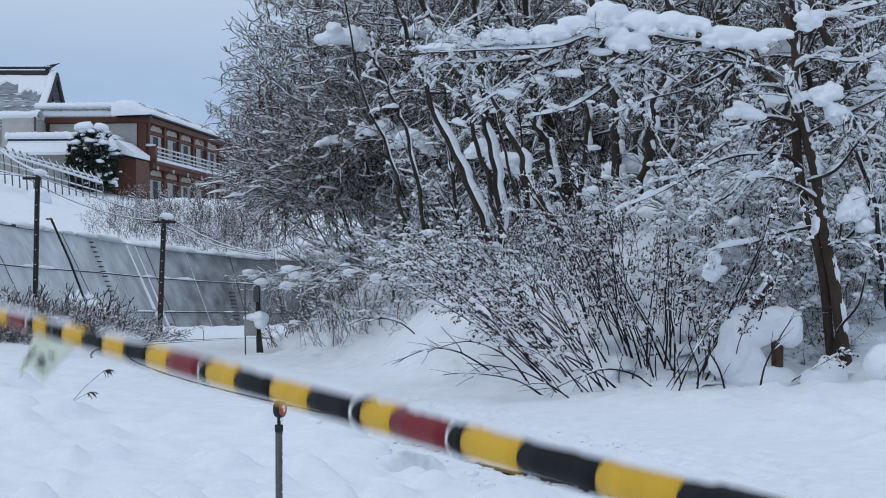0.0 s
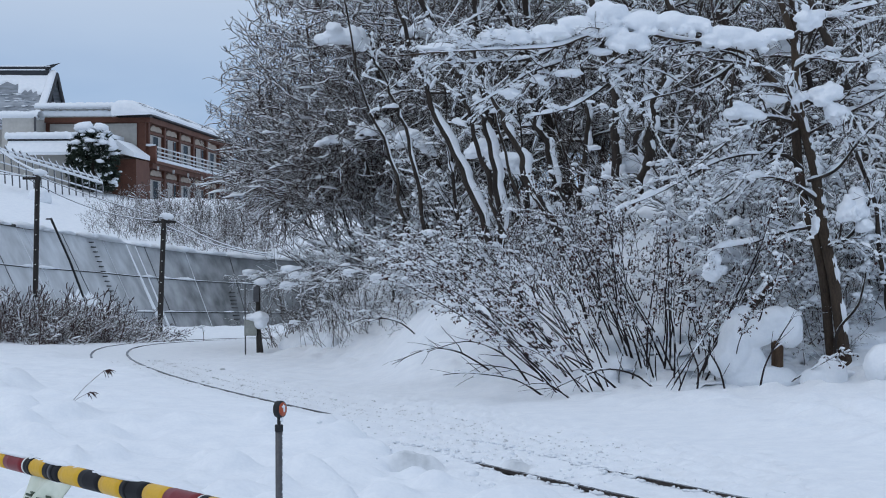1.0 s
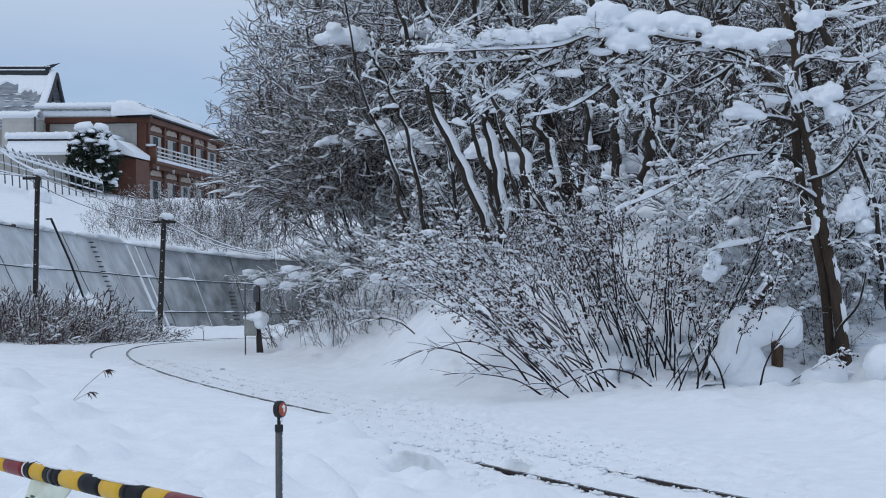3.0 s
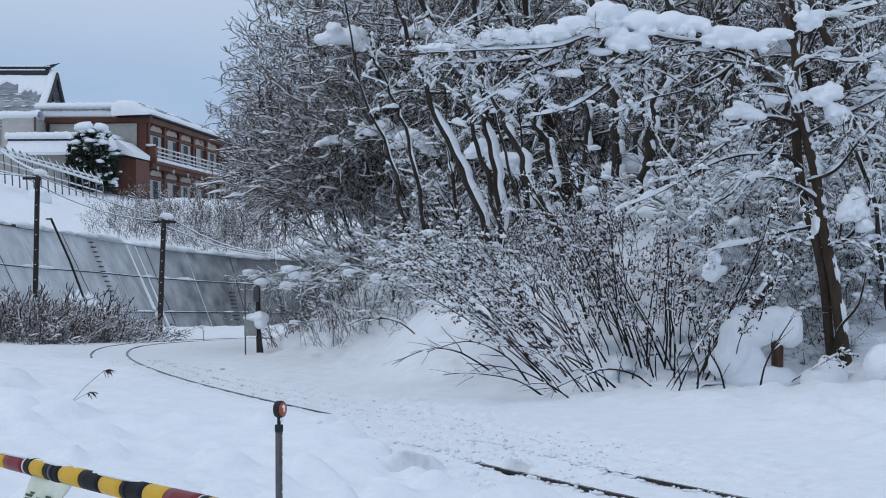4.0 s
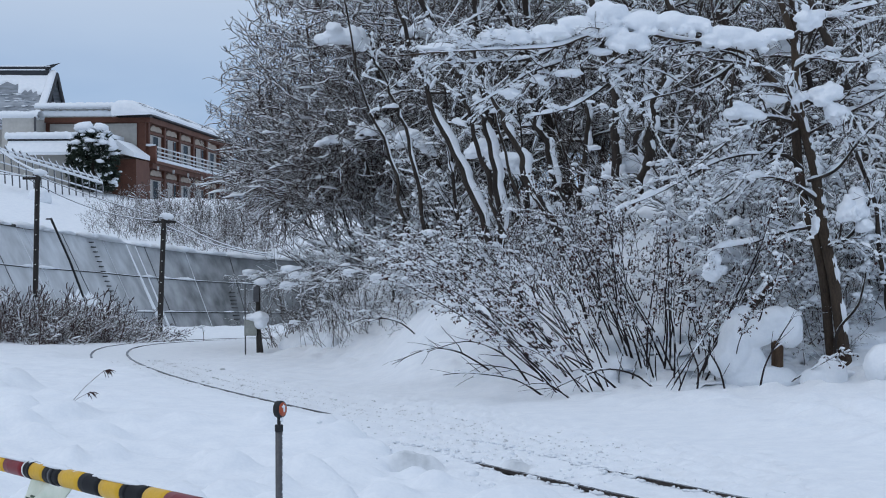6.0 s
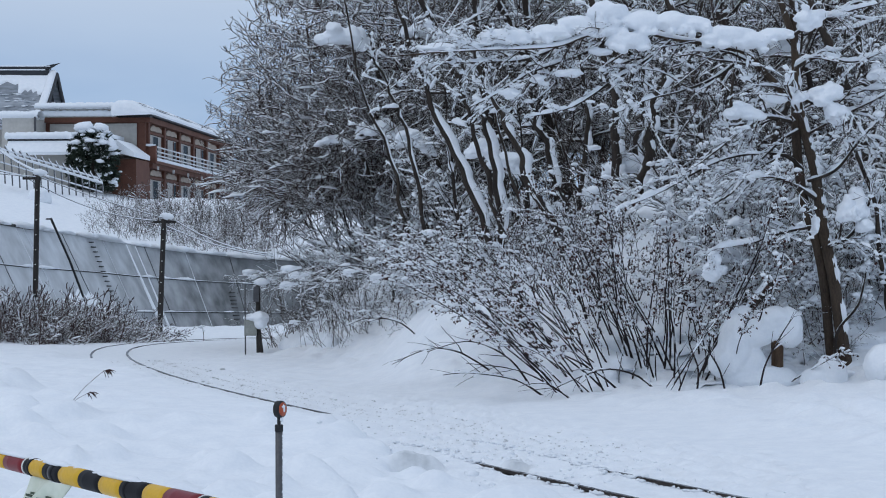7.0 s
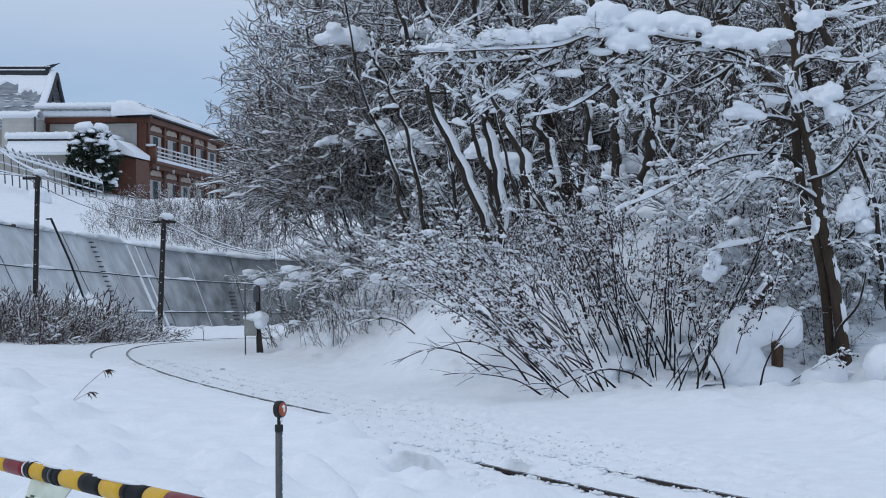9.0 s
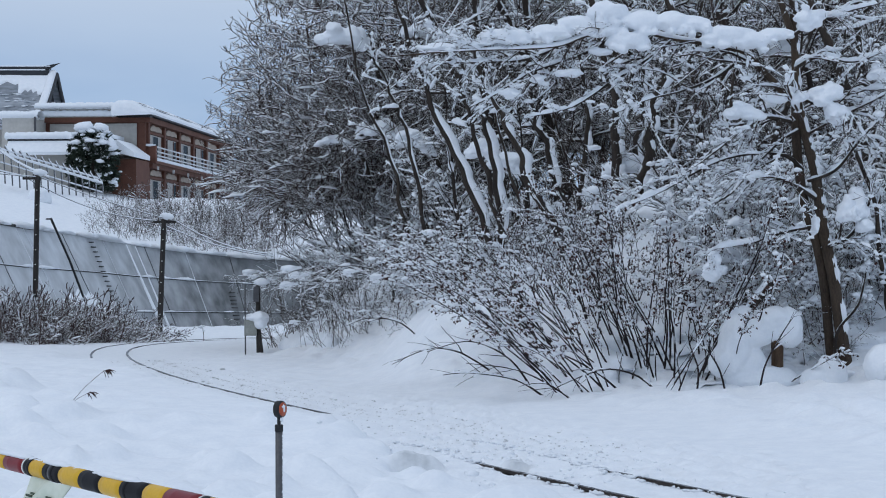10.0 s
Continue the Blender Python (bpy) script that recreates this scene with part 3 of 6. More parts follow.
def sprout(rng, P, R, L, count, u0, u1, angle, len_f, rad_f, n, wobble, lift, turn=None):
    """Side shoots on every line of P."""
    M, m = P.shape[:2]
    own = np.repeat(np.arange(M), count)
    u = rng.uniform(u0, u1, len(own))
    x = u * (m - 1)
    i = np.minimum(x.astype(int), m - 2)
    f = (x - i)[:, None]
    start = P[own, i] * (1 - f) + P[own, i + 1] * f
    t = unit(P[own, i + 1] - P[own, i])
    side = unit(np.cross(t, rng.normal(0, 1, t.shape) + (0 if turn is None else turn)))
    a = rng.normal(angle, angle * 0.25, len(own))[:, None]
    d = t * np.cos(a) + side * np.sin(a)
    length = L[own] * len_f * rng.uniform(0.55, 1.2, len(own)) * (1.15 - 0.6 * u)
    r0 = np.minimum((R[own, i] * (1 - f[:, 0]) + R[own, i + 1] * f[:, 0]) * rad_f, length * 0.02)
    Q = run_lines(rng, start, d, length, n, wobble, lift)
    rad = r0[:, None] * np.linspace(1, 0.35, n)[None]
    return Q, np.maximum(rad, 0.0032), length


def lay_snow(geo, rng, P, R, thick, k, bare=0.2, dense=1, share=1.0):
    """Snow along the flatter stretches of each line, uneven and broken."""
    if share < 1:
        keep = rng.random(len(P)) < share
        P, R = P[keep], R[keep]
    M, n = P.shape[:2]
    if dense > 1:
        x = np.linspace(0, n - 1, (n - 1) * dense + 1)
        i = np.minimum(x.astype(int), n - 2)
        f = (x - i)[None, :, None]
        P, R = P[:, i] * (1 - f) + P[:, i + 1] * f, R[:, i] * (1 - f[..., 0]) + R[:, i + 1] * f[..., 0]
        n = len(x)
    t = unit(np.gradient(P, axis=1))
    flat = np.clip(1.15 - np.abs(t[..., 2]), 0.0, 1)
    ends = np.minimum(1, np.minimum(np.arange(n), np.arange(n)[::-1]) / 0.9 + 0.12)
    h = thick * rng.uniform(0.3, 1.6, (M, n)) * flat * ends * rng.uniform(0.4, 1.4, (M, 1))
    h = np.where(rng.random((M, n)) < bare, h * 0.15, h)
    geo.snow(P, h, np.maximum(R * 1.02, h * 0.62), R * 0.3, k)


def puffs(geo, rng, P, R, share, thick, length, n=4, k=4):
    """Separate rounded puffs of snow sitting along the lines, many small and a few large."""
    M, m = P.shape[:2]
    total = int(M * share)
    if not total:
        return
    own = rng.integers(0, M, total)
    line_len = np.linalg.norm(np.diff(P, axis=1), axis=2).sum(1)[own]
    size = np.minimum(np.exp(rng.normal(0, 0.42, total)), 1.9)
    half = np.minimum(length * size * rng.uniform(0.6, 1.4, total) / (2 * line_len), 0.5)
    x = np.linspace(-1, 1, n)
    x = np.sign(x) * np.abs(x) ** 0.5
    u = np.clip(rng.uniform(0.08, 1.0, total)[:, None] + half[:, None] * x, 0, 1) * (m - 1)
    i = np.minimum(u.astype(int), m - 2)
    f = u - i
    o = own[:, None]
    Q = P[o, i] * (1 - f[..., None]) + P[o, i + 1] * f[..., None]
    r = R[o, i] * (1 - f) + R[o, i + 1] * f
    t = unit(P[own, -1] - P[own, 0])
    flat = np.clip(1.12 - np.abs(t[:, 2]), 0.2, 1)
    shape = np.sqrt(np.maximum(1 - x ** 2, 0.0004))[None] * rng.uniform(0.75, 1.2, (total, n))
    h = thick * (size * flat)[:, None] * shape
    geo.snow(Q, h, np.maximum(r * 0.9, h * 0.72), r * 0.4 + h * 0.1, k)


def stuck_snow(geo, rng, P, R, side, gaps=0.0, wide=1.0):
    """Wind-plastered snow up one side of steep stems, in a wavy sheet."""
    M, n = P.shape[:2]
    x = np.linspace(0, n - 1, (n - 1) * 3 + 1)
    i = np.minimum(x.astype(int), n - 2)
    f = (x - i)[None, :, None]
    Q, r = P[:, i] * (1 - f) + P[:, i + 1] * f, R[:, i] * (1 - f[..., 0]) + R[:, i + 1] * f[..., 0]
    amount = np.clip(rng.uniform(-0.15 - gaps, 1.0, r.shape), 0.05 * (gaps == 0), 1)
    if wide > 1:
        amount = np.clip(0.35 + 2.6 * (np.stack([np.convolve(row, np.ones(4) / 4, "same") for row in rng.uniform(0, 1, r.shape)]) - 0.5), 0.0, 1.3)
    geo.tubes(Q + np.asarray(side) * (r * wide * (0.25 + 0.35 * amount))[..., None], r * wide * np.where(amount > 0, 0.55 + 0.35 * amount, 0.1), 8 if wide > 1 else 6)


def clumps(geo, rng, P, count, size, fine=False):
    """Heaps of snow caught in forks and on twig ends."""
    M, n = P.shape[:2]
    for _ in range(count):
        m, i = rng.integers(M), rng.integers(1, n)
        s = size * rng.uniform(0.5, 1.5)
        lump(geo, P[m, i] + np.array([0, 0, s * 0.25]), (s * rng.uniform(0.9, 1.5), s * rng.uniform(0.9, 1.5), s * rng.uniform(0.5, 0.9)), rng, 0.3, fine)


def tree_meshes(seed, height, stems, lean, limbs, limb_len, droop, snow, spread=0.25, girth=0.10, limb_from=0.22, limb_angle=0.95, twig=0.0055, full=1.0, ends=1, open_up=1.0):
    """Three meshes for a bare tree: trunk and limbs, the crown of twigs, and snow."""
    rng = np.random.default_rng(seed)
    start = np.c_[rng.normal(0, 0.3, (stems, 2)), np.full(stems, -0.5)]
    d = np.c_[rng.normal(0, spread, (stems, 2)) + np.array(lean), np.ones(stems)]
    L = height * rng.uniform(0.75, 1.0, stems)
    P0 = run_lines(rng, start, d, L, 12, 0.08, 0.02)
    R0 = girth * rng.uniform(0.7, 1.1, (stems, 1)) * np.linspace(1, 0.16, 12)[None]
    P1, R1, L1 = sprout(rng, P0, R0, L, limbs, limb_from, 0.98, limb_angle, limb_len, 0.5, 7, 0.15, 0.03)
    P2, R2, L2 = sprout(rng, P1, R1, L1, 8, 0.12, 1.0, 0.9 * open_up, 0.40 if ends < 2 else 0.55, 0.55, 4, 0.2, droop * 0.5)
    P3, R3, L3 = sprout(rng, P2, np.maximum(R2, twig), L2, int(7 * full), 0.08, 1.0, 0.85 * open_up ** 1.8, 0.40 if ends < 2 else 0.42, 0.75, 3, 0.25, droop)
    P4, R4, L4 = sprout(rng, P3, np.maximum(R3, twig), L3, ends, 0.2, 0.95, 0.85 * open_up ** 2.2, 0.55, 0.85, 2, 0.2, droop)
    R2, R3, R4 = np.maximum(R2, twig * 1.3), np.maximum(R3, twig), np.maximum(R4, twig * (0.8 if ends < 2 else 0.65))
    wood = Geo().tubes(P0, R0, 8).tubes(P1, np.maximum(R1, twig * 1.6), 5)
    fine = Geo().tubes(P2, R2, 3).tubes(P3, R3, 3).tubes(P4, R4, 3)
    white = Geo()
    stuck_snow(white, rng, P0, R0, (0.75, -0.35, 0.2))
    puffs(white, rng, P1, R1, 4.0, 0.095 * snow ** 0.5, 0.40, 5 if ends < 2 else 4, 6 if ends < 2 else 4)
    lay_snow(white, rng, P1, R1, 0.05 * snow ** 0.5, 4, 0.3)
    if ends < 2:
        lay_snow(white, rng, P2, R2, 0.052 * snow ** 0.5, 3, 0.3, 2, 0.8)
        lay_snow(white, rng, P3, R3, 0.045 * snow ** 0.5, 3, 0.3, 1, 0.3)
        puffs(white, rng, P2, R2, 0.8 * min(snow, 1.2), 0.07 * snow ** 0.5, 0.18, 4, 4)
    else:
        puffs(white, rng, P2, R2, 1.0, 0.05, 0.16, 4, 3)
        lay_snow(white, rng, P3, R3, 0.03, 3, 0.3, 1, 0.25)
    return wood.mesh("trunk"), fine.mesh("crown"), white.mesh("snow")


def fan_tree_meshes(seed, sprays, reach, height):
    """Three meshes for a bare tree whose fine boughs fan out from a low fork: limbs, twig sprays, and snow."""
    rng = np.random.default_rng(seed)
    k = 22
    a, e = rng.uniform(0, 6.283, k), np.arcsin(rng.uniform(0.05, 0.98, k))
    out = np.c_[np.cos(e) * np.cos(a), np.cos(e) * np.sin(a), np.sin(e)]
    L = 1 / np.sqrt((np.cos(e) / reach) ** 2 + (np.sin(e) / height) ** 2) * rng.uniform(0.6, 0.92, k)
    P0 = run_lines(rng, np.c_[rng.normal(0, 0.3, (k, 2)), rng.uniform(-0.6, 1.6, k)], out + [0, 0, 0.5], L, 10, 0.10, -0.03)
    R0 = rng.uniform(0.035, 0.065, (k, 1)) * np.linspace(1, 0.25, 10)[None]
    # sprays of twigs fill the crown and point away from the fork
    a, e = rng.uniform(0, 6.283, sprays), np.arcsin(rng.uniform(0.16, 0.98, sprays))
    out = np.c_[np.cos(e) * np.cos(a), np.cos(e) * np.sin(a), np.sin(e)]
    far = ((np.cos(e) / reach) ** 4 + (np.sin(e) / height) ** 4) ** -0.25
    start = out * (far * rng.uniform(0.03, 0.72, sprays) ** 0.42)[:, None] + [0, 0, 2.9]
    d = out * [1, 1, 0.75] + rng.normal(0, 0.42, (sprays, 3))
    L1 = rng.uniform(0.7, 1.9, sprays)
    P1 = run_lines(rng, start, d, L1, 6, 0.30, -0.02)
    R1 = np.repeat(np.linspace(0.021, 0.012, 6)[None], sprays, 0) * rng.uniform(0.6, 1.4, (sprays, 1))
    P2, R2, L2 = sprout(rng, P1, R1, L1, 7, 0.05, 1.0, 0.9, 0.42, 0.8, 3, 0.5, -0.01)
    wood = Geo().tubes(P0, R0, 6)
    fine = Geo().tubes(P1, R1, 3).tubes(P2, np.maximum(R2, 0.0105), 3)
    white = Geo()
    lay_snow(white, rng, P0, R0, 0.05, 4, 0.3, 2)
    lay_snow(white, rng, P1, R1, 0.042, 3, 0.25, 1, 0.85)
    lay_snow(white, rng, P2, np.maximum(R2, 0.0105), 0.028, 3, 0.2, 1, 0.40)
    puffs(white, rng, P1, R1, 0.6, 0.06, 0.24, 5, 4)
    return wood.mesh("trunk"), fine.mesh("crown"), white.mesh("snow")


def plant(name, meshes, place, label, category, materials, group=""):
    x, y, turn, size = place
    base = thing(name, pose(x, y, ground_at(x, y) - 0.1, 0, 0, turn), label, category, group)
    base.scale = (size, size, size)
    for (kind, me), material in zip(meshes, materials):
        ob = part(kind, me, material, base)
        if kind != "trunk":
            ob["kind"] = "stuff"
    return base


track = rails()
KINDS = ("trunk", "crown", "snow")
TREE_A = list(zip(KINDS, fan_tree_meshes(11, 950, 4.5, 9.6)))
TREE_B = list(zip(KINDS, tree_meshes(23, 12.5, 3, (0.0, -0.05), 14, 0.30, -0.10, 0.65, 0.20, 0.13, 0.2, 1.05, 0.0065, 0.72)))
TREE_C = list(zip(KINDS, tree_meshes(37, 9.0, 3, (-0.1, -0.1), 14, 0.36, -0.05, 1.0, 0.28, 0.09, 0.15, 1.05, 0.006, 0.72)))
TREE_D = list(zip(KINDS, tree_meshes(51, 16, 2, (-0.30, 0.0), 18, 0.22, -0.06, 0.5, 0.10, 0.20, 0.25, 1.05, 0.007, 0.86)))
for me_list in (TREE_A, TREE_B, TREE_C, TREE_D):
    for (_, me), mat in zip(me_list, (BARK, TWIG_FINE if me_list is TREE_A else TWIG, SNOW_LOAD)):
        me.materials.append(mat)

WOOD = [  # x, y, turn, size, kind
    (-2.5, 62, 0, 0.95, "A"), (-2.1, 65, 60, 1.05, "A"), (-2.8, 69, -40, 1.05, "A"), (-0.4, 60, -70, 0.95, "A"), (1.6, 62, 20, 1.05, "A"), (0.0, 66, 130, 1.05, "A"),
    (4.8, 62, 40, 1.15, "A"), (9.4, 60, -25, 1.15, "A"), (12.8, 56, 20, 1.1, "A"), (7.0, 55, 170, 1.0, "A"),
    (-2.5, 60.5, 0, 0.52, "C"), (-1.3, 58, 120, 0.55, "C"), (-3.1, 63, 240, 0.55, "C"), (0.2, 55.5, 60, 0.6, "C"), (-0.6, 59, 300, 0.62, "C"), (-1.9, 61.5, 190, 0.6, "C"),
    (2.2, 53, 0, 0.95, "D"), (4.0, 56, 25, 1.0, "D"), (5.2, 61, 250, 1.0, "B"), (0.9, 51, 80, 0.9, "C"), (6.2, 52, 10, 1.0, "D"),
    (8.2, 60, 170, 1.1, "B"), (7.6, 48, -20, 0.95, "D"), (9.6, 53, 45, 1.0, "B"), (6.0, 44, 100, 0.8, "B"),
    (9.9, 43, -10, 0.9, "D"), (11.0, 46, 15, 0.95, "B"), (8.9, 39.5, 240, 0.85, "C"),
]
for x, y, turn, size, kind in WOOD:
    meshes = {"A": TREE_A, "B": TREE_B, "C": TREE_C, "D": TREE_D}[kind]
    label = {"A": "leafless fine-twigged tree dusted with snow on the hillside", "B": "leafless many-stemmed tree bowed under heavy snow",
             "C": "low leafless tree thickly covered with snow", "D": "tall dark-trunked leafless tree with snowy branches"}[kind]
    plant("tree", meshes, (x, y, turn, size), label, "tree", (BARK, TWIG, SNOW_LOAD), "trees of the wood")


def shrub_meshes(seed, stems, length, lean, fan, twigs, snow, leaf=0.0, spread=0.6, girth=0.012, twig_len=0.3, droop=-0.08, thin=0.004, side=3, sections=4, low=0.3, arc=-0.03, bend=0.07, pads=0):
    rng = np.random.default_rng(seed)
    start = np.c_[rng.normal(0, spread, (stems, 2)), np.full(stems, -0.15)]
    d = np.c_[rng.normal(0, fan, (stems, 2)) + np.array(lean) + start[:, :2] * 0.35, np.ones(stems)]
    L = length * rng.uniform(0.4, 1.1, stems)
    P0 = run_lines(rng, start, d, L, 7, bend, arc)
    R0 = girth * rng.uniform(0.6, 1.3, (stems, 1)) * np.linspace(1, 0.35, 7)[None]
    P1, R1, L1 = sprout(rng, P0, R0, L, twigs, low, 1.0, 0.6, twig_len, 0.6, 4, 0.15, droop)
    R1 = np.maximum(R1, thin)
    P2, R2, L2 = sprout(rng, P1, R1, L1, side, 0.2, 1.0, 0.65, 0.5, 0.8, 2, 0.2, droop)
    wood = Geo().tubes(P0, R0, 4).tubes(P1, R1, 3).tubes(P2, np.maximum(R2, thin * 0.8), 3)
    white = Geo()
    if sections > 4:
        puffs(white, rng, P0, R0, 7.0, 0.044, 0.12, 5, 6)
        puffs(white, rng, P1, R1, 4.6, 0.038, 0.078, 4, 4)
        stuck_snow(white, rng, P0, R0 * 1.4, (0.6, 0.2, 0.6), 1.5)
        puffs(white, rng, P2, R2, 1.4, 0.030, 0.055, 4, 3)
    else:
        puffs(white, rng, P0, R0, 2.6 * min(snow, 2.6), 0.034 * snow ** 0.5, 0.18, 5, 6)
        puffs(white, rng, P1, R1, 0.55 * snow, 0.023 * snow ** 0.5, 0.085, 4, 4)
        lay_snow(white, rng, P1, R1, 0.024, 3, 0.25, 1, 0.3 * snow)
        lay_snow(white, rng, P0, R0, 0.03 * snow, 4, 0.35, 1, 0.25 * snow)
        puffs(white, rng, P2, R2, 0.12 * snow, 0.04, 0.09, 4, 3)
    if snow > 1.7:
        clumps(white, rng, P1[:, 1:], 55 if snow < 4 else 130, 0.05 if snow < 4 else 0.055)
    for _ in range(pads):
        # broad pads of snow caught on the boughs
        m, i, w = rng.integers(stems), rng.integers(2, 7), rng.uniform(0.05, 0.14)
        lump(white, P0[m, i] + [0, 0, w * 0.3], (w * rng.uniform(1.0, 1.7), w * 1.2, w * rng.uniform(0.5, 0.85)), rng, 0.35, False)
    out = [("crown", wood.mesh("crown")), ("snow", white.mesh("snow"))]
    if leaf:
        g = Geo()
        ends = np.concatenate([P1[:, 2:].reshape(-1, 3), P2[:, 1]])
        for p in ends[rng.choice(len(ends), int(len(ends) * leaf), replace=False)]:
            # a curled hanging leaf: a small pointed lozenge
            s = rng.uniform(0.018, 0.046)
            a = unit(np.array([rng.normal(0, 0.5), rng.normal(0, 0.5), -1.0])) * s * 1.5
            b = unit(np.cross(a, rng.normal(0, 1, 3))) * s * 0.7
            c = unit(np.cross(a, b)) * s * 0.3
            q = p + rng.normal(0, 0.02, 3)
            g.add([q, q + a, q + a * 0.5 + b, q + a * 0.5 + c, q + a * 0.5 - b, q + a * 0.5 - c], [(0, 2, 3), (0, 3, 4), (0, 4, 5), (0, 5, 2), (1, 3, 2), (1, 4, 3), (1, 5, 4), (1, 2, 5)])
        out.append(("foliage", g.mesh("foliage")))
    return out


ARCH = shrub_meshes(101, 25, 4.4, (-0.50, -0.1), 0.26, 9, 1.9, 0.95, 0.66, 0.020, 0.20, -0.08, 0.0045, 2, 6, 0.58, -0.045)
WHIP = shrub_meshes(102, 26, 3.8, (-0.10, -0.1), 0.24, 9, 1.8, 1.0, 0.85, 0.020, 0.20, -0.06, 0.0045, 3, 6, 0.62)
TUFT = shrub_meshes(103, 24, 2.3, (-0.2, -0.3), 0.55, 9, 4.2, 0.10, 0.5, 0.012, 0.3, -0.10, 0.0045, 3, 4, 0.2, -0.08)
BRUSH = shrub_meshes(104, 330, 1.30, (0.30, -0.1), 0.60, 6, 0.55, 0.0, 1.0, 0.013, 0.26, -0.02, 0.0125, 2, 4, 0.1)
SCRUB = shrub_meshes(105, 34, 2.6, (0.0, -0.1), 0.45, 7, 1.0, 0.0, 0.9, 0.010, 0.28, -0.03, 0.006)
THICKET = shrub_meshes(106, 36, 6.5, (-0.15, -0.1), 0.30, 9, 0.35, 0.0, 1.3, 0.03, 0.26, -0.05, 0.010, 3)
TANGLE = shrub_meshes(107, 30, 2.7, (-0.25, -0.3), 0.50, 11, 2.2, 0.0, 0.9, 0.018, 0.26, -0.10, 0.0055, 3, 4, 0.25, -0.085, 0.17, 35)
for kind, stem_mat in ((ARCH, STEM), (WHIP, STEM), (TUFT, STEM), (BRUSH, TWIG_RED), (SCRUB, TWIG), (THICKET, TWIG), (TANGLE, TWIG_FROST)):
    for (_, me), mat in zip(kind, (stem_mat, SNOW_LOAD, DRY_LEAF)):
        me.materials.append(mat)

SHRUBS = [
    (3.2, 37.0, 0, 1.0, ARCH), (4.1, 38.0, 25, 1.0, WHIP), (2.5, 39.4, -10, 0.9, ARCH), (4.3, 37.6, 20, 0.9, WHIP), (3.9, 36.6, 200, 0.8, WHIP),
    (3.4, 40.0, 60, 0.62, WHIP), (1.9, 41.5, 10, 0.8, ARCH), (2.5, 42.0, 130, 0.6, WHIP),
    (5.2, 41.0, 140, 1.2, TUFT), (6.4, 39.4, 300, 1.1, TUFT), (7.6, 38.0, 30, 0.9, TUFT), (8.6, 37.8, 120, 0.9, TUFT), (5.6, 38.6, 200, 1.0, TUFT), (6.7, 38.8, 100, 1.1, TUFT), (6.1, 38.0, 30, 0.8, TUFT),
    (6.1, 40.6, 210, 1.3, TUFT), (7.3, 40.2, 20, 1.4, TUFT), (8.3, 40.0, 80, 1.3, TUFT), (9.3, 38.2, 10, 1.1, TUFT), (5.3, 36.2, 40, 0.4, TUFT), (7.0, 36.9, 250, 0.6, TUFT),
    (-0.9, 53.5, 10, 0.7, TANGLE), (-0.3, 62.2, 0, 1.25, TANGLE), (0.4, 54.8, 20, 1.15, TANGLE), (1.6, 52.8, 0, 1.25, TANGLE), (-1.9, 56.0, 30, 1.0, SCRUB), (-3.2, 60.5, 30, 1.0, SCRUB), (-4.3, 63.0, 80, 0.9, SCRUB), (-4.7, 64.5, 120, 0.7, SCRUB), (-2.6, 55.0, 10, 0.7, SCRUB),
    (-0.8, 62.8, -20, 1.15, TANGLE), (-1.0, 63.0, 10, 1.0, TANGLE), (-2.0, 66.5, -10, 0.9, TANGLE), (-1.9, 58.0, 40, 0.6, TANGLE), (0.4, 57.2, 30, 1.2, TANGLE), (0.9, 54.4, -20, 1.1, TANGLE),
    (1.6, 50.5, 20, 1.0, TANGLE), (6.8, 42.0, 45, 1.1, TANGLE), (4.4, 44.5, -30, 1.1, TANGLE), (8.6, 41.5, 200, 1.0, TANGLE), (2.4, 46.0, 20, 1.0, TANGLE), (9.9, 39.0, 100, 1.1, TUFT),
    (4.0, 55.5, 90, 1.0, THICKET), (8.6, 49.0, 300, 1.0, THICKET), (-0.4, 69.0, 310, 1.1, THICKET), (5.6, 48.8, 70, 0.85, THICKET), (6.6, 44.5, 70, 0.6, THICKET),
    (7.3, 37.4, 10, 0.7, SCRUB), (8.3, 38.2, 130, 0.8, SCRUB), (9.4, 39.6, 60, 0.8, TANGLE), (7.9, 39.6, 310, 0.9, TANGLE),
]
for x, y, turn, size, kind in SHRUBS:
    text = {id(ARCH): "arching bare shrub with snow-laden twigs and dry leaves", id(WHIP): "thicket of upright bare shrub stems caked with snow",
            id(TUFT): "low bush almost buried under clumps of snow", id(SCRUB): "thin leafless scrub dusted with snow",
            id(THICKET): "tall dark leafless undergrowth between the trees, dusted with snow", id(TANGLE): "drooping tangle of leafless twigs weighed down by snow"}[id(kind)]
    plant("shrub", kind, (x, y, turn, size), text, "shrub", (STEM, SNOW_LOAD, DRY_LEAF), "shrubs below the wood")
for x, y, turn, size in ((-16.4, 73, 0, 1.6), (-14.7, 74, 20, 1.5), (-12.9, 76, -20, 1.1), (-15.8, 76, 10, 1.75), (-13.9, 73.5, 50, 1.2), (-17.4, 75, -40, 1.7), (-15.3, 72.4, 130, 1.3), (-14.2, 75.4, 200, 1.35)):
    plant("bush", BRUSH, (x, y, turn, size), "dense red-brown leafless bush beside the track, frosted with snow", "bush", (TWIG_RED, SNOW_LOAD), "bushes by the wall")
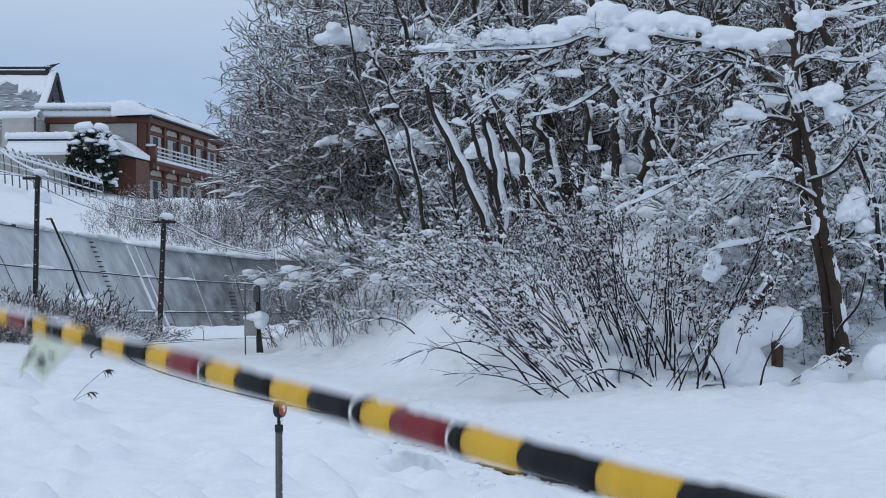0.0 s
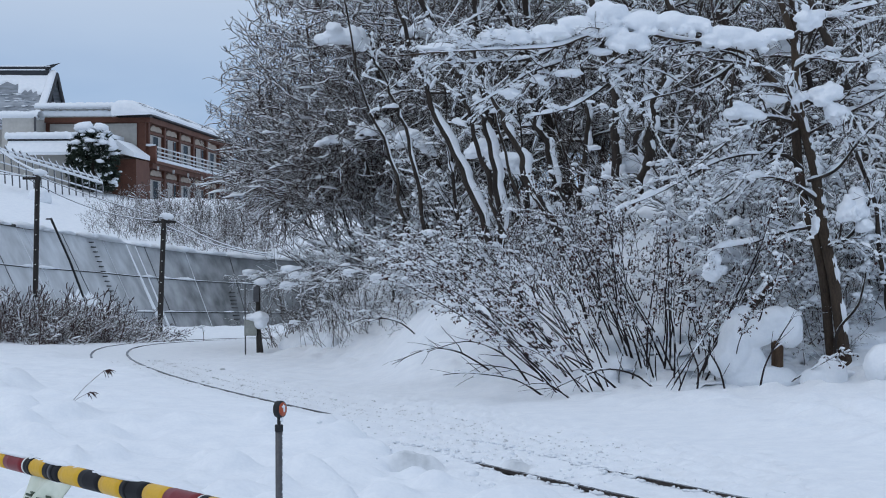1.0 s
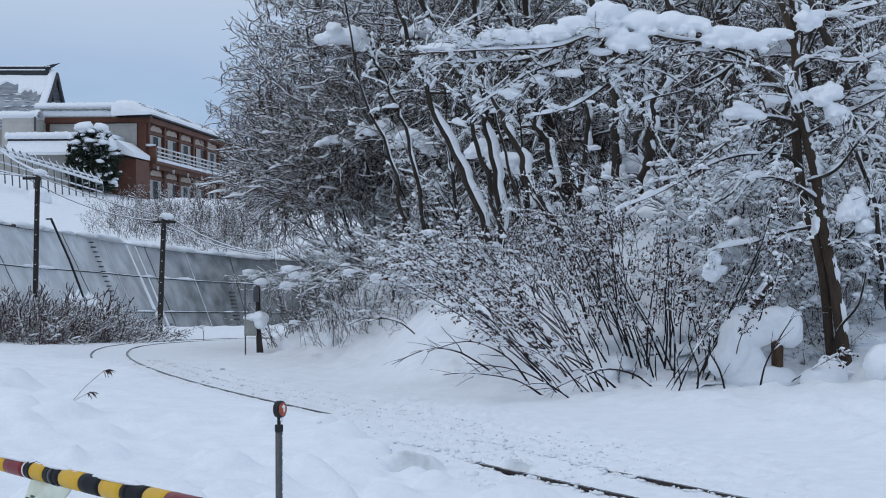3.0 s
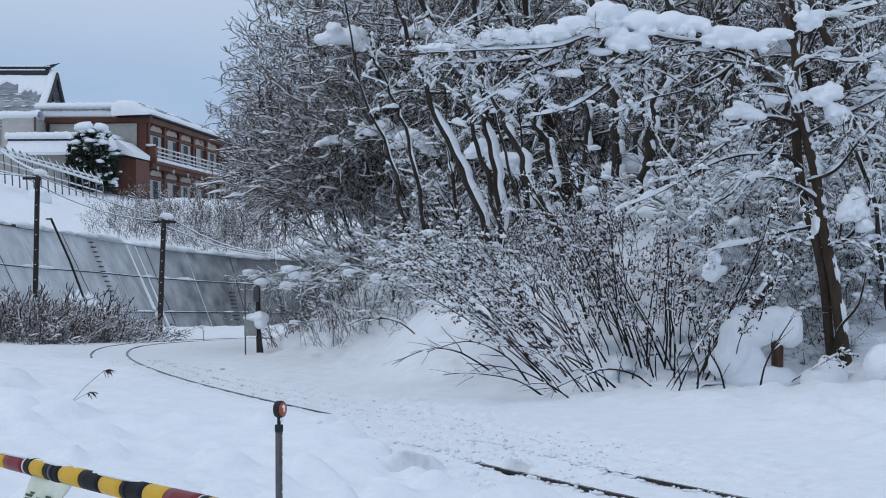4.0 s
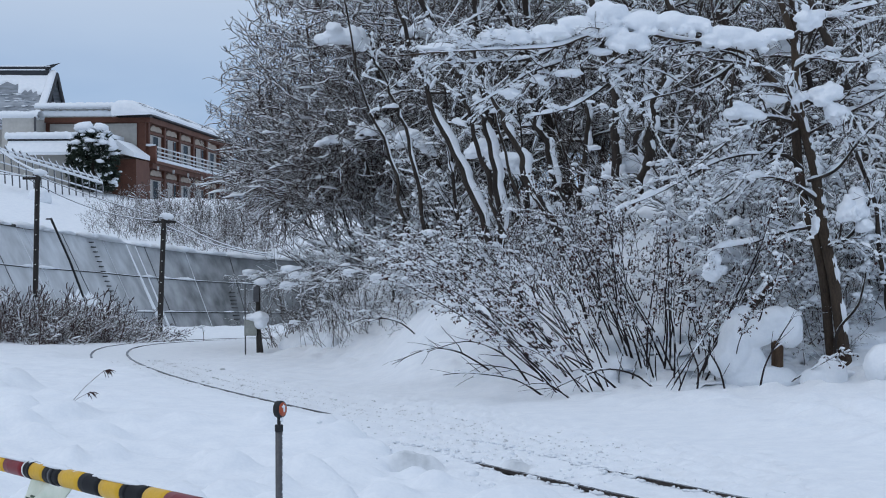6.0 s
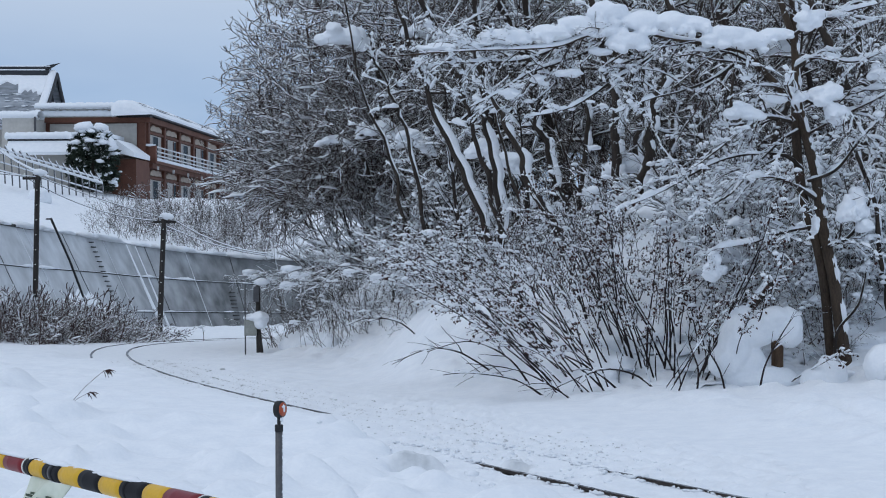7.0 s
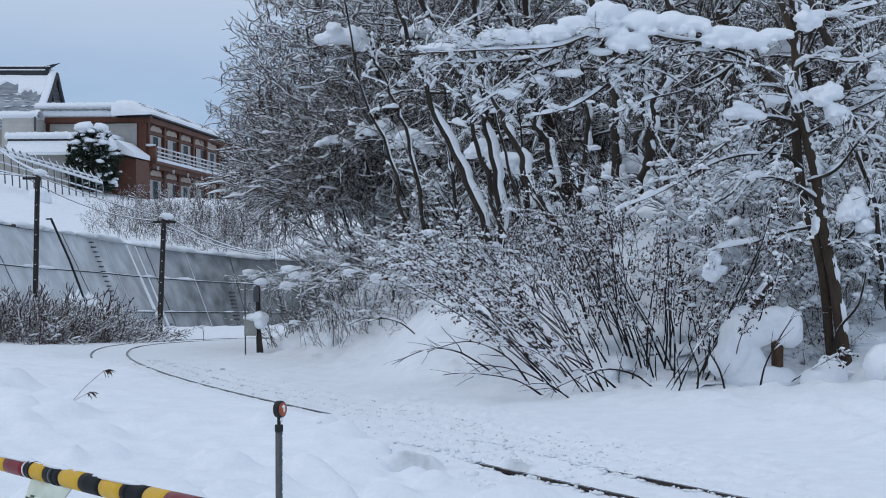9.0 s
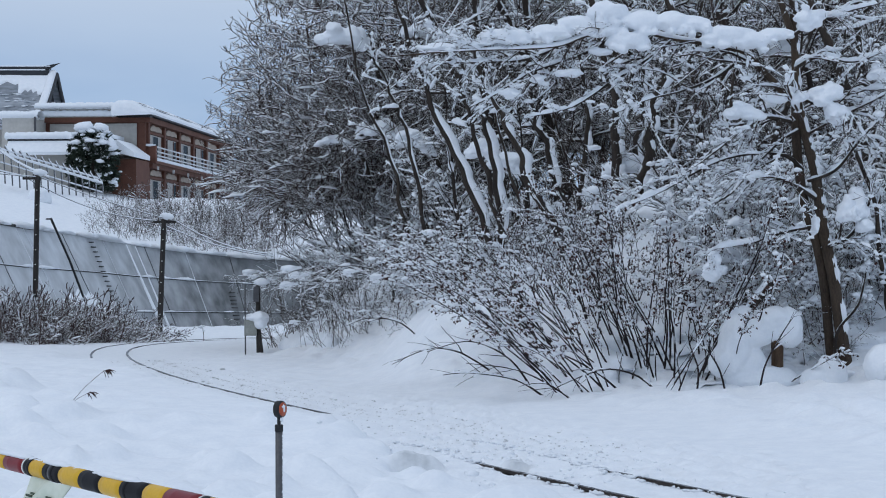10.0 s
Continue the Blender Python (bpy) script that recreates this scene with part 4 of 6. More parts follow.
for x, y, turn, size in ((-16.4, 103, 0, 0.8), (-14.6, 106, 70, 0.9), (-12.6, 104, 140, 0.9), (-16.2, 109, 200, 0.9), (-13.6, 110, 100, 1.0), (-11.0, 107, 20, 1.0), (-10.2, 103, 260, 1.0),
                         (-12.6, 99, 50, 0.7), (-9.0, 100, 90, 0.9), (-10.6, 100.5, 10, 0.9), (-12.0, 107, 200, 1.2), (-14.0, 114, 30, 1.2), (-16.6, 117, 60, 1.1), (-18.6, 119, 10, 1.0), (-12.4, 117, 100, 1.3), (-10.0, 112, 40, 1.4), (-8.6, 106, 70, 1.4), (-14.9, 101, 20, 0.7), (-15.2, 112, 10, 0.9), (-11.9, 113, 300, 1.1), (-18.0, 112, 20, 0.6)):
    plant("shrub", SCRUB, (x, y, turn, size), "thin leafless scrub on the snowy slope above the wall", "shrub", (TWIG_RED, SNOW_LOAD), "scrub on the slope")


def hummocks():
    """Humps of snow heaped round the feet of the shrubs."""
    rng = np.random.default_rng(64)
    n = 190
    p = np.c_[rng.uniform(2.6, 8.6, n), rng.uniform(35.5, 39.0, n)]
    g = Geo()
    for (x, y), z in zip(p, ground_height(*p.T)):
        r = rng.uniform(0.10, 0.34)
        lump(g, (x, y, z - r * 0.05), (r * rng.uniform(1.0, 2.2), r * 1.2, r * rng.uniform(0.25, 0.75)), rng, 0.35)
    tagged(drifted(g, None, "snow_humps", 0.04, 8), "rounded humps of fresh snow round the shrub stems", "snow humps", kind="stuff")
    g = Geo()
    for k in np.linspace(0, 1, 26):
        x, y = -4.0 + 3.6 * k + rng.uniform(-0.3, 0.3), 60.2 - 1.5 * k + rng.uniform(-0.6, 0.9)
        r = 0.45 + 0.35 * k
        lump(g, (x, y, ground_at(x, y)), (r * rng.uniform(0.9, 1.5), r, 0.15 + (0.3 + 0.5 * k) * rng.uniform(0.6, 1.2)), rng, 0.25)
    tagged(drifted(g, None, "snow_drift", 0.06, 8), "uneven drift of fresh snow heaped among the twigs", "snow drift", kind="stuff")


hummocks()


# ---- the forked tree in front, with its long snow-laden limb ----
def line(points, n):
    p = np.array(points, float)
    x = np.linspace(0, len(p) - 1, n)
    i = np.minimum(x.astype(int), len(p) - 2)
    q = [p[np.clip(i + j, 0, len(p) - 1)] for j in (-1, 0, 1, 2)]
    f = (x - i)[:, None]
    return 0.5 * (2 * q[1] + (q[2] - q[0]) * f + (2 * q[0] - 5 * q[1] + 4 * q[2] - q[3]) * f ** 2 + (3 * q[1] - q[0] - 3 * q[2] + q[3]) * f ** 3)


def front_tree():
    rng = np.random.default_rng(77)
    tree = thing("tree", (0, 0, 0), "tall brown forked tree with long limbs under thick snow", "tree", "trees of the wood")
    stem = line([(7.24, 36, 0.1), (7.06, 36, 1.2), (6.92, 36, 2.2), (6.72, 36, 3.2), (6.60, 36, 4.1), (6.45, 36, 4.7), (6.30, 36.1, 5.5), (6.24, 36.1, 6.8), (6.2, 36.2, 8.5), (6.4, 36.3, 10.5)], 26)
    twin = line([(6.94, 36.15, 0.2), (6.86, 36.15, 1.2), (6.77, 36.15, 2.2), (6.62, 36.1, 2.95), (6.42, 36.1, 3.6), (6.32, 36.1, 4.2), (6.27, 36.1, 4.9), (6.28, 36.1, 5.6)], 18)
    fork = line([(6.24, 36.1, 6.5), (6.05, 36, 7.0), (5.85, 35.9, 7.6), (5.6, 35.8, 9)], 10)
    part("trunk", Geo().tubes(stem[None], np.linspace(0.118, 0.055, 26)[None], 10), BARK_BROWN, tree)
    part("trunk", Geo().tubes(twin[None], np.linspace(0.085, 0.085, 18)[None], 10), BARK_BROWN, tree)
    part("limb", Geo().tubes(fork[None], np.linspace(0.07, 0.03, 10)[None], 8), BARK_BROWN, tree)
    long_limb = line([(6.18, 36.00, 5.39), (5.94, 35.90, 5.65), (5.58, 35.80, 5.99), (5.30, 35.70, 6.26), (4.61, 35.60, 6.40), (3.95, 35.50, 6.49), (3.16, 35.40, 6.64), (2.51, 35.30, 6.51), (2.01, 35.20, 6.32), (1.33, 35.10, 6.25), (0.64, 35.00, 6.22), (-0.23, 34.90, 6.15), (-0.91, 34.80, 6.08)], 48)
    low = [line(p, 16) for p in (
        [(6.16, 36.00, 5.06), (5.70, 35.77, 5.12), (5.36, 35.55, 4.96), (4.66, 35.33, 4.43), (4.20, 35.10, 4.11)],
        [(5.34, 36.00, 6.26), (4.83, 35.77, 5.84), (4.21, 35.55, 5.57), (3.59, 35.33, 5.40), (2.98, 35.10, 5.14)],
        [(4.01, 36.00, 6.46), (3.44, 35.77, 6.04), (2.87, 35.55, 5.67), (2.22, 35.33, 5.25), (1.52, 35.10, 5.08)],
        [(3.21, 36.00, 6.69), (2.55, 35.82, 6.29), (1.99, 35.64, 6.05), (1.49, 35.46, 5.86), (0.94, 35.28, 5.49), (0.45, 35.10, 5.23)],
        [(6.36, 36.00, 4.21), (6.03, 35.82, 4.45), (5.41, 35.64, 4.47), (4.69, 35.46, 4.28), (3.88, 35.28, 3.83), (3.18, 35.10, 3.53)],
        [(6.64, 36.00, 3.66), (6.21, 35.70, 3.90), (5.74, 35.40, 4.04), (5.13, 35.10, 3.99)],
        [(6.31, 36.00, 5.51), (6.60, 35.70, 5.33), (6.99, 35.40, 5.26), (7.27, 35.10, 4.75)],
        [(6.24, 36.00, 6.01), (6.60, 35.70, 6.18), (7.14, 35.40, 6.05), (7.64, 35.10, 6.21)],
        [(6.28, 36.00, 4.91), (5.92, 35.77, 4.69), (5.39, 35.55, 4.19), (4.97, 35.33, 3.73), (4.45, 35.10, 3.48)],
        [(6.46, 36.00, 4.01), (6.90, 35.70, 4.19), (7.24, 35.40, 4.67), (7.57, 35.10, 5.04)],
        [(6.94, 36.00, 0.59), (6.91, 35.70, 1.32), (7.22, 35.40, 1.82), (7.30, 35.10, 2.39)],
        [(6.61, 36.00, 3.21), (6.01, 35.70, 3.10), (5.37, 35.40, 2.90), (4.74, 35.10, 2.80)],
        [(6.24, 36.00, 6.61), (6.51, 35.70, 6.77), (7.04, 35.40, 6.93), (7.57, 35.10, 7.04)],
        [(2.16, 36.00, 6.43), (1.45, 35.70, 6.13), (0.75, 35.40, 6.05), (-0.04, 35.10, 6.00)],
        [(6.71, 36.00, 2.81), (7.10, 35.70, 3.00), (7.34, 35.40, 3.39), (7.42, 35.10, 3.87)],
    )]
    white = Geo()
    part("limb", Geo().tubes(long_limb[None], np.linspace(0.075, 0.012, 48)[None], 7), BARK_BROWN, tree)
    P, R = np.stack(low), np.stack([np.linspace(0.042, 0.010, 16)] * len(low))
    for p, r in zip(P, R):
        part("limb", Geo().tubes(p[None], r[None], 6), BARK, tree)
    L = np.full(len(low), 3.0)
    bushy = [i for i in range(len(low)) if i != 10]
    A, RA, LA = sprout(rng, P[bushy], R[bushy], L[bushy], 9, 0.15, 1.0, 0.7, 0.38, 0.6, 6, 0.15, -0.03)
    Lb = np.array([7.0])
    B, RB, LB = sprout(rng, long_limb[None], np.linspace(0.075, 0.012, 48)[None], Lb, 34, 0.15, 1.0, 0.8, 0.20, 0.5, 6, 0.13, -0.05)
    S, RS, LS = sprout(rng, np.concatenate([A, B]), np.concatenate([RA, RB]), np.concatenate([LA, LB]), 7, 0.15, 1.0, 0.75, 0.42, 0.65, 4, 0.22, -0.04)
    S2, RS2, _ = sprout(rng, S, RS, LS, 3, 0.2, 1.0, 0.7, 0.55, 0.7, 3, 0.2, -0.03)
    T, RT, LT = sprout(rng, stem[None, 12:], np.linspace(0.1, 0.055, 14)[None], np.array([6.0]), 20, 0.0, 1.0, 1.1, 0.36, 0.3, 7, 0.13, 0.02)
    T2, RT2, LT2 = sprout(rng, T, RT, LT, 7, 0.2, 1.0, 0.75, 0.42, 0.6, 5, 0.15, -0.03)
    T3, RT3, _ = sprout(rng, T2, RT2, LT2, 4, 0.2, 1.0, 0.7, 0.5, 0.7, 3, 0.2, -0.03)
    part("crown", Geo().tubes(S2, np.maximum(RS2, 0.004), 3).tubes(T3, np.maximum(RT3, 0.004), 3).tubes(A, RA, 4).tubes(B, RB, 4).tubes(S, RS, 3).tubes(T, RT, 4).tubes(T2, RT2, 3), TWIG, tree)
    # the deep roll of snow along the long limb
    x = np.linspace(0, 1, 48)
    deep = (0.05 + 0.05 * np.convolve(rng.uniform(0, 1, 50), np.ones(3) / 3, "valid")) * np.clip((0.97 - x) * 3.2, 0.1, 1) * np.clip(x * 5, 0.3, 1)
    white.snow(long_limb[None], deep[None], (deep * 0.9)[None], np.full((1, 48), 0.0), 8)
    puffs(white, rng, P, R, 16, 0.062, 0.20, 6, 8)
    for lines, rad, many, th, long in ((A, RA, 4.6, 0.046, 0.17), (B, RB, 4.0, 0.05, 0.17), (S, RS, 2.2, 0.034, 0.11), (S2, RS2, 1.2, 0.027, 0.08), (T, RT, 6, 0.07, 0.26), (T2, RT2, 2.5, 0.05, 0.18), (T3, RT3, 0.8, 0.04, 0.12)):
        puffs(white, rng, lines, rad, many, th, long, 5 if th > 0.05 else 4, 6 if th > 0.05 else 4)
        lay_snow(white, rng, lines, rad, 0.02, 3, 0.3, 1, 0.3)
    clumps(white, rng, A, 140, 0.05)
    clumps(white, rng, T, 110, 0.075)
    # cushions of snow along the long limb, and heaps in the forks
    cushions = ((1.09, 6.47, 0.43, 0.17), (1.82, 6.51, 0.32, 0.18), (2.33, 6.65, 0.29, 0.18), (2.84, 6.87, 0.32, 0.22), (3.40, 6.69, 0.34, 0.23),
               (3.99, 6.69, 0.31, 0.21), (4.31, 6.67, 0.27, 0.20), (4.95, 6.46, 0.39, 0.22), (5.29, 6.38, 0.29, 0.20), (5.75, 6.49, 0.27, 0.14),
               (0.45, 6.34, 0.29, 0.10), (-0.09, 6.28, 0.24, 0.08), (2.85, 6.56, 0.29, 0.13), (3.19, 6.38, 0.34, 0.20))
    heaps = ((5.77, 5.38, 0.30, 0.12), (6.18, 5.42, 0.20, 0.17), (6.63, 5.46, 0.29, 0.23), (6.76, 5.19, 0.22, 0.22), (6.34, 6.75, 0.27, 0.24),
               (5.18, 5.20, 0.30, 0.18), (7.55, 5.85, 0.20, 0.17), (7.00, 3.43, 0.24, 0.29), (7.20, 3.58, 0.20, 0.39), (7.34, 3.19, 0.20, 0.20),
               (2.11, 5.83, 0.29, 0.09), (1.62, 5.73, 0.20, 0.08), (2.70, 6.20, 0.20, 0.10), (1.18, 5.49, 0.29, 0.09), (6.47, 3.19, 0.09, 0.17))
    soft = Geo()
    for x, z, w, h in cushions:
        lump(soft, (x, 35.15, z), (w * 1.2, 0.16 + h * 0.5, h * 0.95), rng, 0.22, True, 0.7)
        for _ in range(5):
            lump(soft, (x + rng.uniform(-1.0, 1.0) * w, 35.05, z - h * rng.uniform(0.1, 0.9)), (w * rng.uniform(0.2, 0.45), 0.15, h * rng.uniform(0.25, 0.5)), rng, 0.4, True, 0.8)
    drifted(soft, tree)
    for x, z, w, h in heaps + ((4.68, 2.42, 0.24, 0.24),):
        heap = Geo()
        lump(heap, (x, 35.25, z), (w * 0.7, 0.18, h * 0.7), rng, 0.3, True, 0.8)
        for _ in range(9):
            f = rng.uniform(0.25, 0.6)
            lump(heap, (x + rng.normal(0, 0.36) * w, 35.25 + rng.uniform(-0.1, 0.1), z + rng.normal(0, 0.36) * h), (w * f, 0.16, h * f), rng, 0.4, True, 0.8)
        drifted(heap, tree, "snow_heap", 0.022, 4)
    stuck_snow(white, rng, stem[None, 3:], np.linspace(0.12, 0.055, 23)[None], (0.8, -0.2, 0.1))
    part("snow", white, SNOW_LOAD, tree)["kind"] = "stuff"


front_tree()


def stump_and_log():
    rng = np.random.default_rng(5)
    x, y = 5.85, 35.6
    z = ground_at(x, y)
    stump = thing("tree_stump", (x, y, z), "broken orange-brown tree stump under a thick cap of snow", "tree stump")
    a = np.linspace(0, 2 * np.pi, 13)[:-1]
    rows = [(0.15, -0.2), (0.11, 0.1), (0.10, 0.45), (0.11, 0.80)]
    v = [[(r * math.cos(t) * (1 + 0.2 * math.sin(3 * t) + 0.1 * math.sin(7 * t)), r * math.sin(t), h + (0.10 * math.sin(5 * t) if h > 0.5 else 0)) for t in a] for r, h in rows]
    i = np.arange(48).reshape(4, 12)
    q = np.stack([i[:-1], np.roll(i, -1, 1)[:-1], np.roll(i, -1, 1)[1:], i[1:]], -1).reshape(-1, 4)
    part("wood", Geo().add(v, q), CUT_WOOD, stump)
    cap = Geo()
    for dx, top, wide, high in ((0.16, 1.40, 0.27, 0.36), (-0.37, 1.40, 0.43, 0.34), (-0.74, 1.17, 0.30, 0.55), (-0.88, 0.83, 0.34, 0.32), (-0.09, 1.60, 0.30, 0.20), (-0.58, 1.50, 0.30, 0.30), (-0.54, 0.83, 0.34, 0.34), (-0.22, 0.48, 0.69, 0.26)):
        lump(cap, (dx, 0.05 * math.sin(dx * 20) - 0.05, top - z), (wide * 1.08, 0.3, high * 1.05), rng, 0.13, True, 0.95)
    drifted(cap, stump, "snow_cap", 0.02, 10)
    log = thing("broken_log", (0, 0, 0), "short broken log leaning out of the snow, white on top", "log")
    p = line([(5.28, 35.85, 1.55), (5.53, 35.8, 1.88), (5.80, 35.75, 2.22)], 10)
    part("wood", Geo().tubes(p[None], np.full((1, 10), 0.062), 8, True), BARK, log)
    g = Geo().snow(p[None] + [-0.05, -0.03, 0.0], np.array([[0.06, 0.09, 0.08, 0.10, 0.10, 0.12, 0.11, 0.12, 0.11, 0.07]]), np.full((1, 10), 0.085), np.full((1, 10), 0.045), 8)
    part("snow", g, SNOW_LOAD, log)


stump_and_log()


def snow_pillow(x, y, z, long, high, seed):
    """Snow lying in a roll on a bough."""
    rng = np.random.default_rng(seed)
    ob = thing("snowy_bough", (x, y, z), "dark bough carrying a thick pillow of snow", "bough", "snowy boughs in the wood")
    p = line([(-long * 0.75, 0.3, -0.15), (-long * 0.3, 0, 0.0), (long * 0.3, 0, 0.03), (long * 0.9, 0.4, -0.4), (long * 1.1, 0.8, -1.0)], 18)
    part("bough", Geo().tubes(p[None], np.linspace(0.03, 0.07, 18)[None], 6), BARK, ob)
    g = Geo()
    q = line(p[2:13:2], 30)
    x = np.linspace(-1, 1, 30)
    h = high * np.sqrt(1 - (0.97 * x) ** 2) * np.convolve(rng.uniform(0.3, 1.6, 36), np.ones(7) / 7, "valid")
    g.snow(q[None], h[None], (0.12 + h * 0.55)[None], np.full((1, 30), -0.02), 8)
    for _ in range(16):
        i = rng.integers(2, 28)
        lump(g, q[i] + [rng.uniform(-0.1, 0.1), rng.uniform(-0.3, 0.1), h[i] * rng.uniform(-0.1, 0.7)], (0.08 + h[i] * 0.4, 0.2, 0.05 + h[i] * 0.35), rng, 0.4)
    drifted(g, ob, "snow", 0.035, 5)


for pillow in ((-2.9, 57, 8.9, 1.0, 0.5, 1), (-1.9, 57, 6.3, 1.1, 0.4, 2), (-3.1, 57.5, 6.1, 0.9, 0.18, 8), (-0.9, 55, 5.9, 0.8, 0.32, 5), (0.9, 47, 5.15, 0.5, 0.30, 3), (4.1, 45, 4.65, 0.8, 0.28, 4), (1.4, 46, 4.85, 0.5, 0.26, 6), (-0.8, 58, 9.2, 0.9, 0.28, 9), (7.6, 46, 7.4, 0.8, 0.3, 11)):
    snow_pillow(*pillow)


def fallen_twig(x, y, path, seed):
    """A bent dark branch lying in the snow in front of the shrubs."""
    rng = np.random.default_rng(seed)
    ob = thing("fallen_branch", (x, y, ground_at(x, y)), "thin dark bent branch sticking out of the snow", "branch", "bent branches in the snow")
    p = line([(a, 0.1 * i, b) for i, (a, b) in enumerate(path)], 14)[None]
    r = np.linspace(0.022, 0.007, 14)[None]
    length = np.array([np.linalg.norm(np.diff(p[0], axis=0), axis=1).sum()])
    A, RA, LA = sprout(rng, p, r, length, 7, 0.25, 1.0, 0.6, 0.34, 0.6, 5, 0.12, -0.02)
    part("branch", Geo().tubes(p, r, 6), STEM, ob)
    part("twig", Geo().tubes(A, RA, 4), STEM, ob)["kind"] = "stuff"
    g = Geo()
    puffs(g, rng, p, r, 5, 0.04, 0.2, 4)
    puffs(g, rng, A, RA, 1, 0.03, 0.12, 3)
    part("snow", g, SNOW_LOAD, ob)["kind"] = "stuff"


for bent in ((3.7, 35.2, [(0, -0.1), (-0.35, 0.18), (-0.9, 0.28), (-1.6, 0.02), (-1.75, -0.1)], 1), (2.3, 34.9, [(0, -0.1), (-0.3, 0.15), (-1.0, 0.5), (-1.9, 0.62)], 2),
             (1.5, 36.2, [(0.3, 0.0), (-0.2, 0.3), (-1.0, 0.42), (-1.5, 0.38)], 3), (2.9, 35.5, [(0.2, 0.0), (-0.3, 0.4), (-1.1, 0.75), (-2.0, 0.8)], 4),
             (0.4, 39.5, [(0.5, 0.2), (-0.1, 0.55), (-0.7, 0.6), (-1.4, 0.3)], 5), (-1.0, 47.0, [(0.6, 0.1), (0.0, 0.6), (-0.7, 0.7), (-1.3, 0.5)], 6), (4.9, 35.2, [(0, -0.1), (-0.1, 0.35), (-0.3, 0.7), (-0.55, 0.9)], 7),
             (5.4, 34.8, [(0, -0.1), (0.12, 0.4), (0.4, 0.9), (0.65, 1.25)], 8), (4.4, 35.4, [(0, -0.1), (0.05, 0.4), (-0.1, 0.9), (-0.05, 1.3)], 9), (1.0, 37.6, [(0.6, 0.1), (0.2, 0.6), (-0.5, 0.9), (-1.3, 0.7)], 10)):
    fallen_twig(*bent)


def young_tree(path, radius, seed):
    """A slim bare tree at the edge of the wood."""
    rng = np.random.default_rng(seed)
    ob = thing("young_tree", (0, 0, 0), "slim dark young tree with snow along its stem", "tree", "trees of the wood")
    p = line(path, 20)[None]
    p = p + np.stack([np.convolve(rng.normal(0, 0.07, 21), np.ones(2) / 2, "valid"), np.zeros(20), np.zeros(20)], -1)[None] * np.minimum(1, 18 * radius)
    r = radius * np.linspace(1, 0, 20)[None] ** 0.7 * 0.8 + radius * 0.2
    A, RA, LA = sprout(rng, p, r, np.array([4.0]), 12, 0.5, 1.0, 0.9, 0.26, 0.5, 6, 0.14, 0.0)
    B, RB, LB = sprout(rng, A, RA, LA, 7, 0.2, 1.0, 0.7, 0.45, 0.65, 4, 0.18, -0.03)
    part("trunk", Geo().tubes(p, r, 9), BARK, ob)
    part("crown", Geo().tubes(A, RA, 4).tubes(B, np.maximum(RB, 0.004), 3), TWIG, ob)["kind"] = "stuff"
    g = Geo()
    stuck_snow(g, rng, p[:, 1:14], r[:, 1:14], (1.0, 0.5, 0.1), 0.0, 1.9 if radius > 0.07 else 1.25)
    puffs(g, rng, A, RA, 5, 0.06, 0.2, 5, 6)
    puffs(g, rng, B, RB, 1.5, 0.045, 0.14, 3)
    part("snow", g, SNOW_LOAD, ob)["kind"] = "stuff"


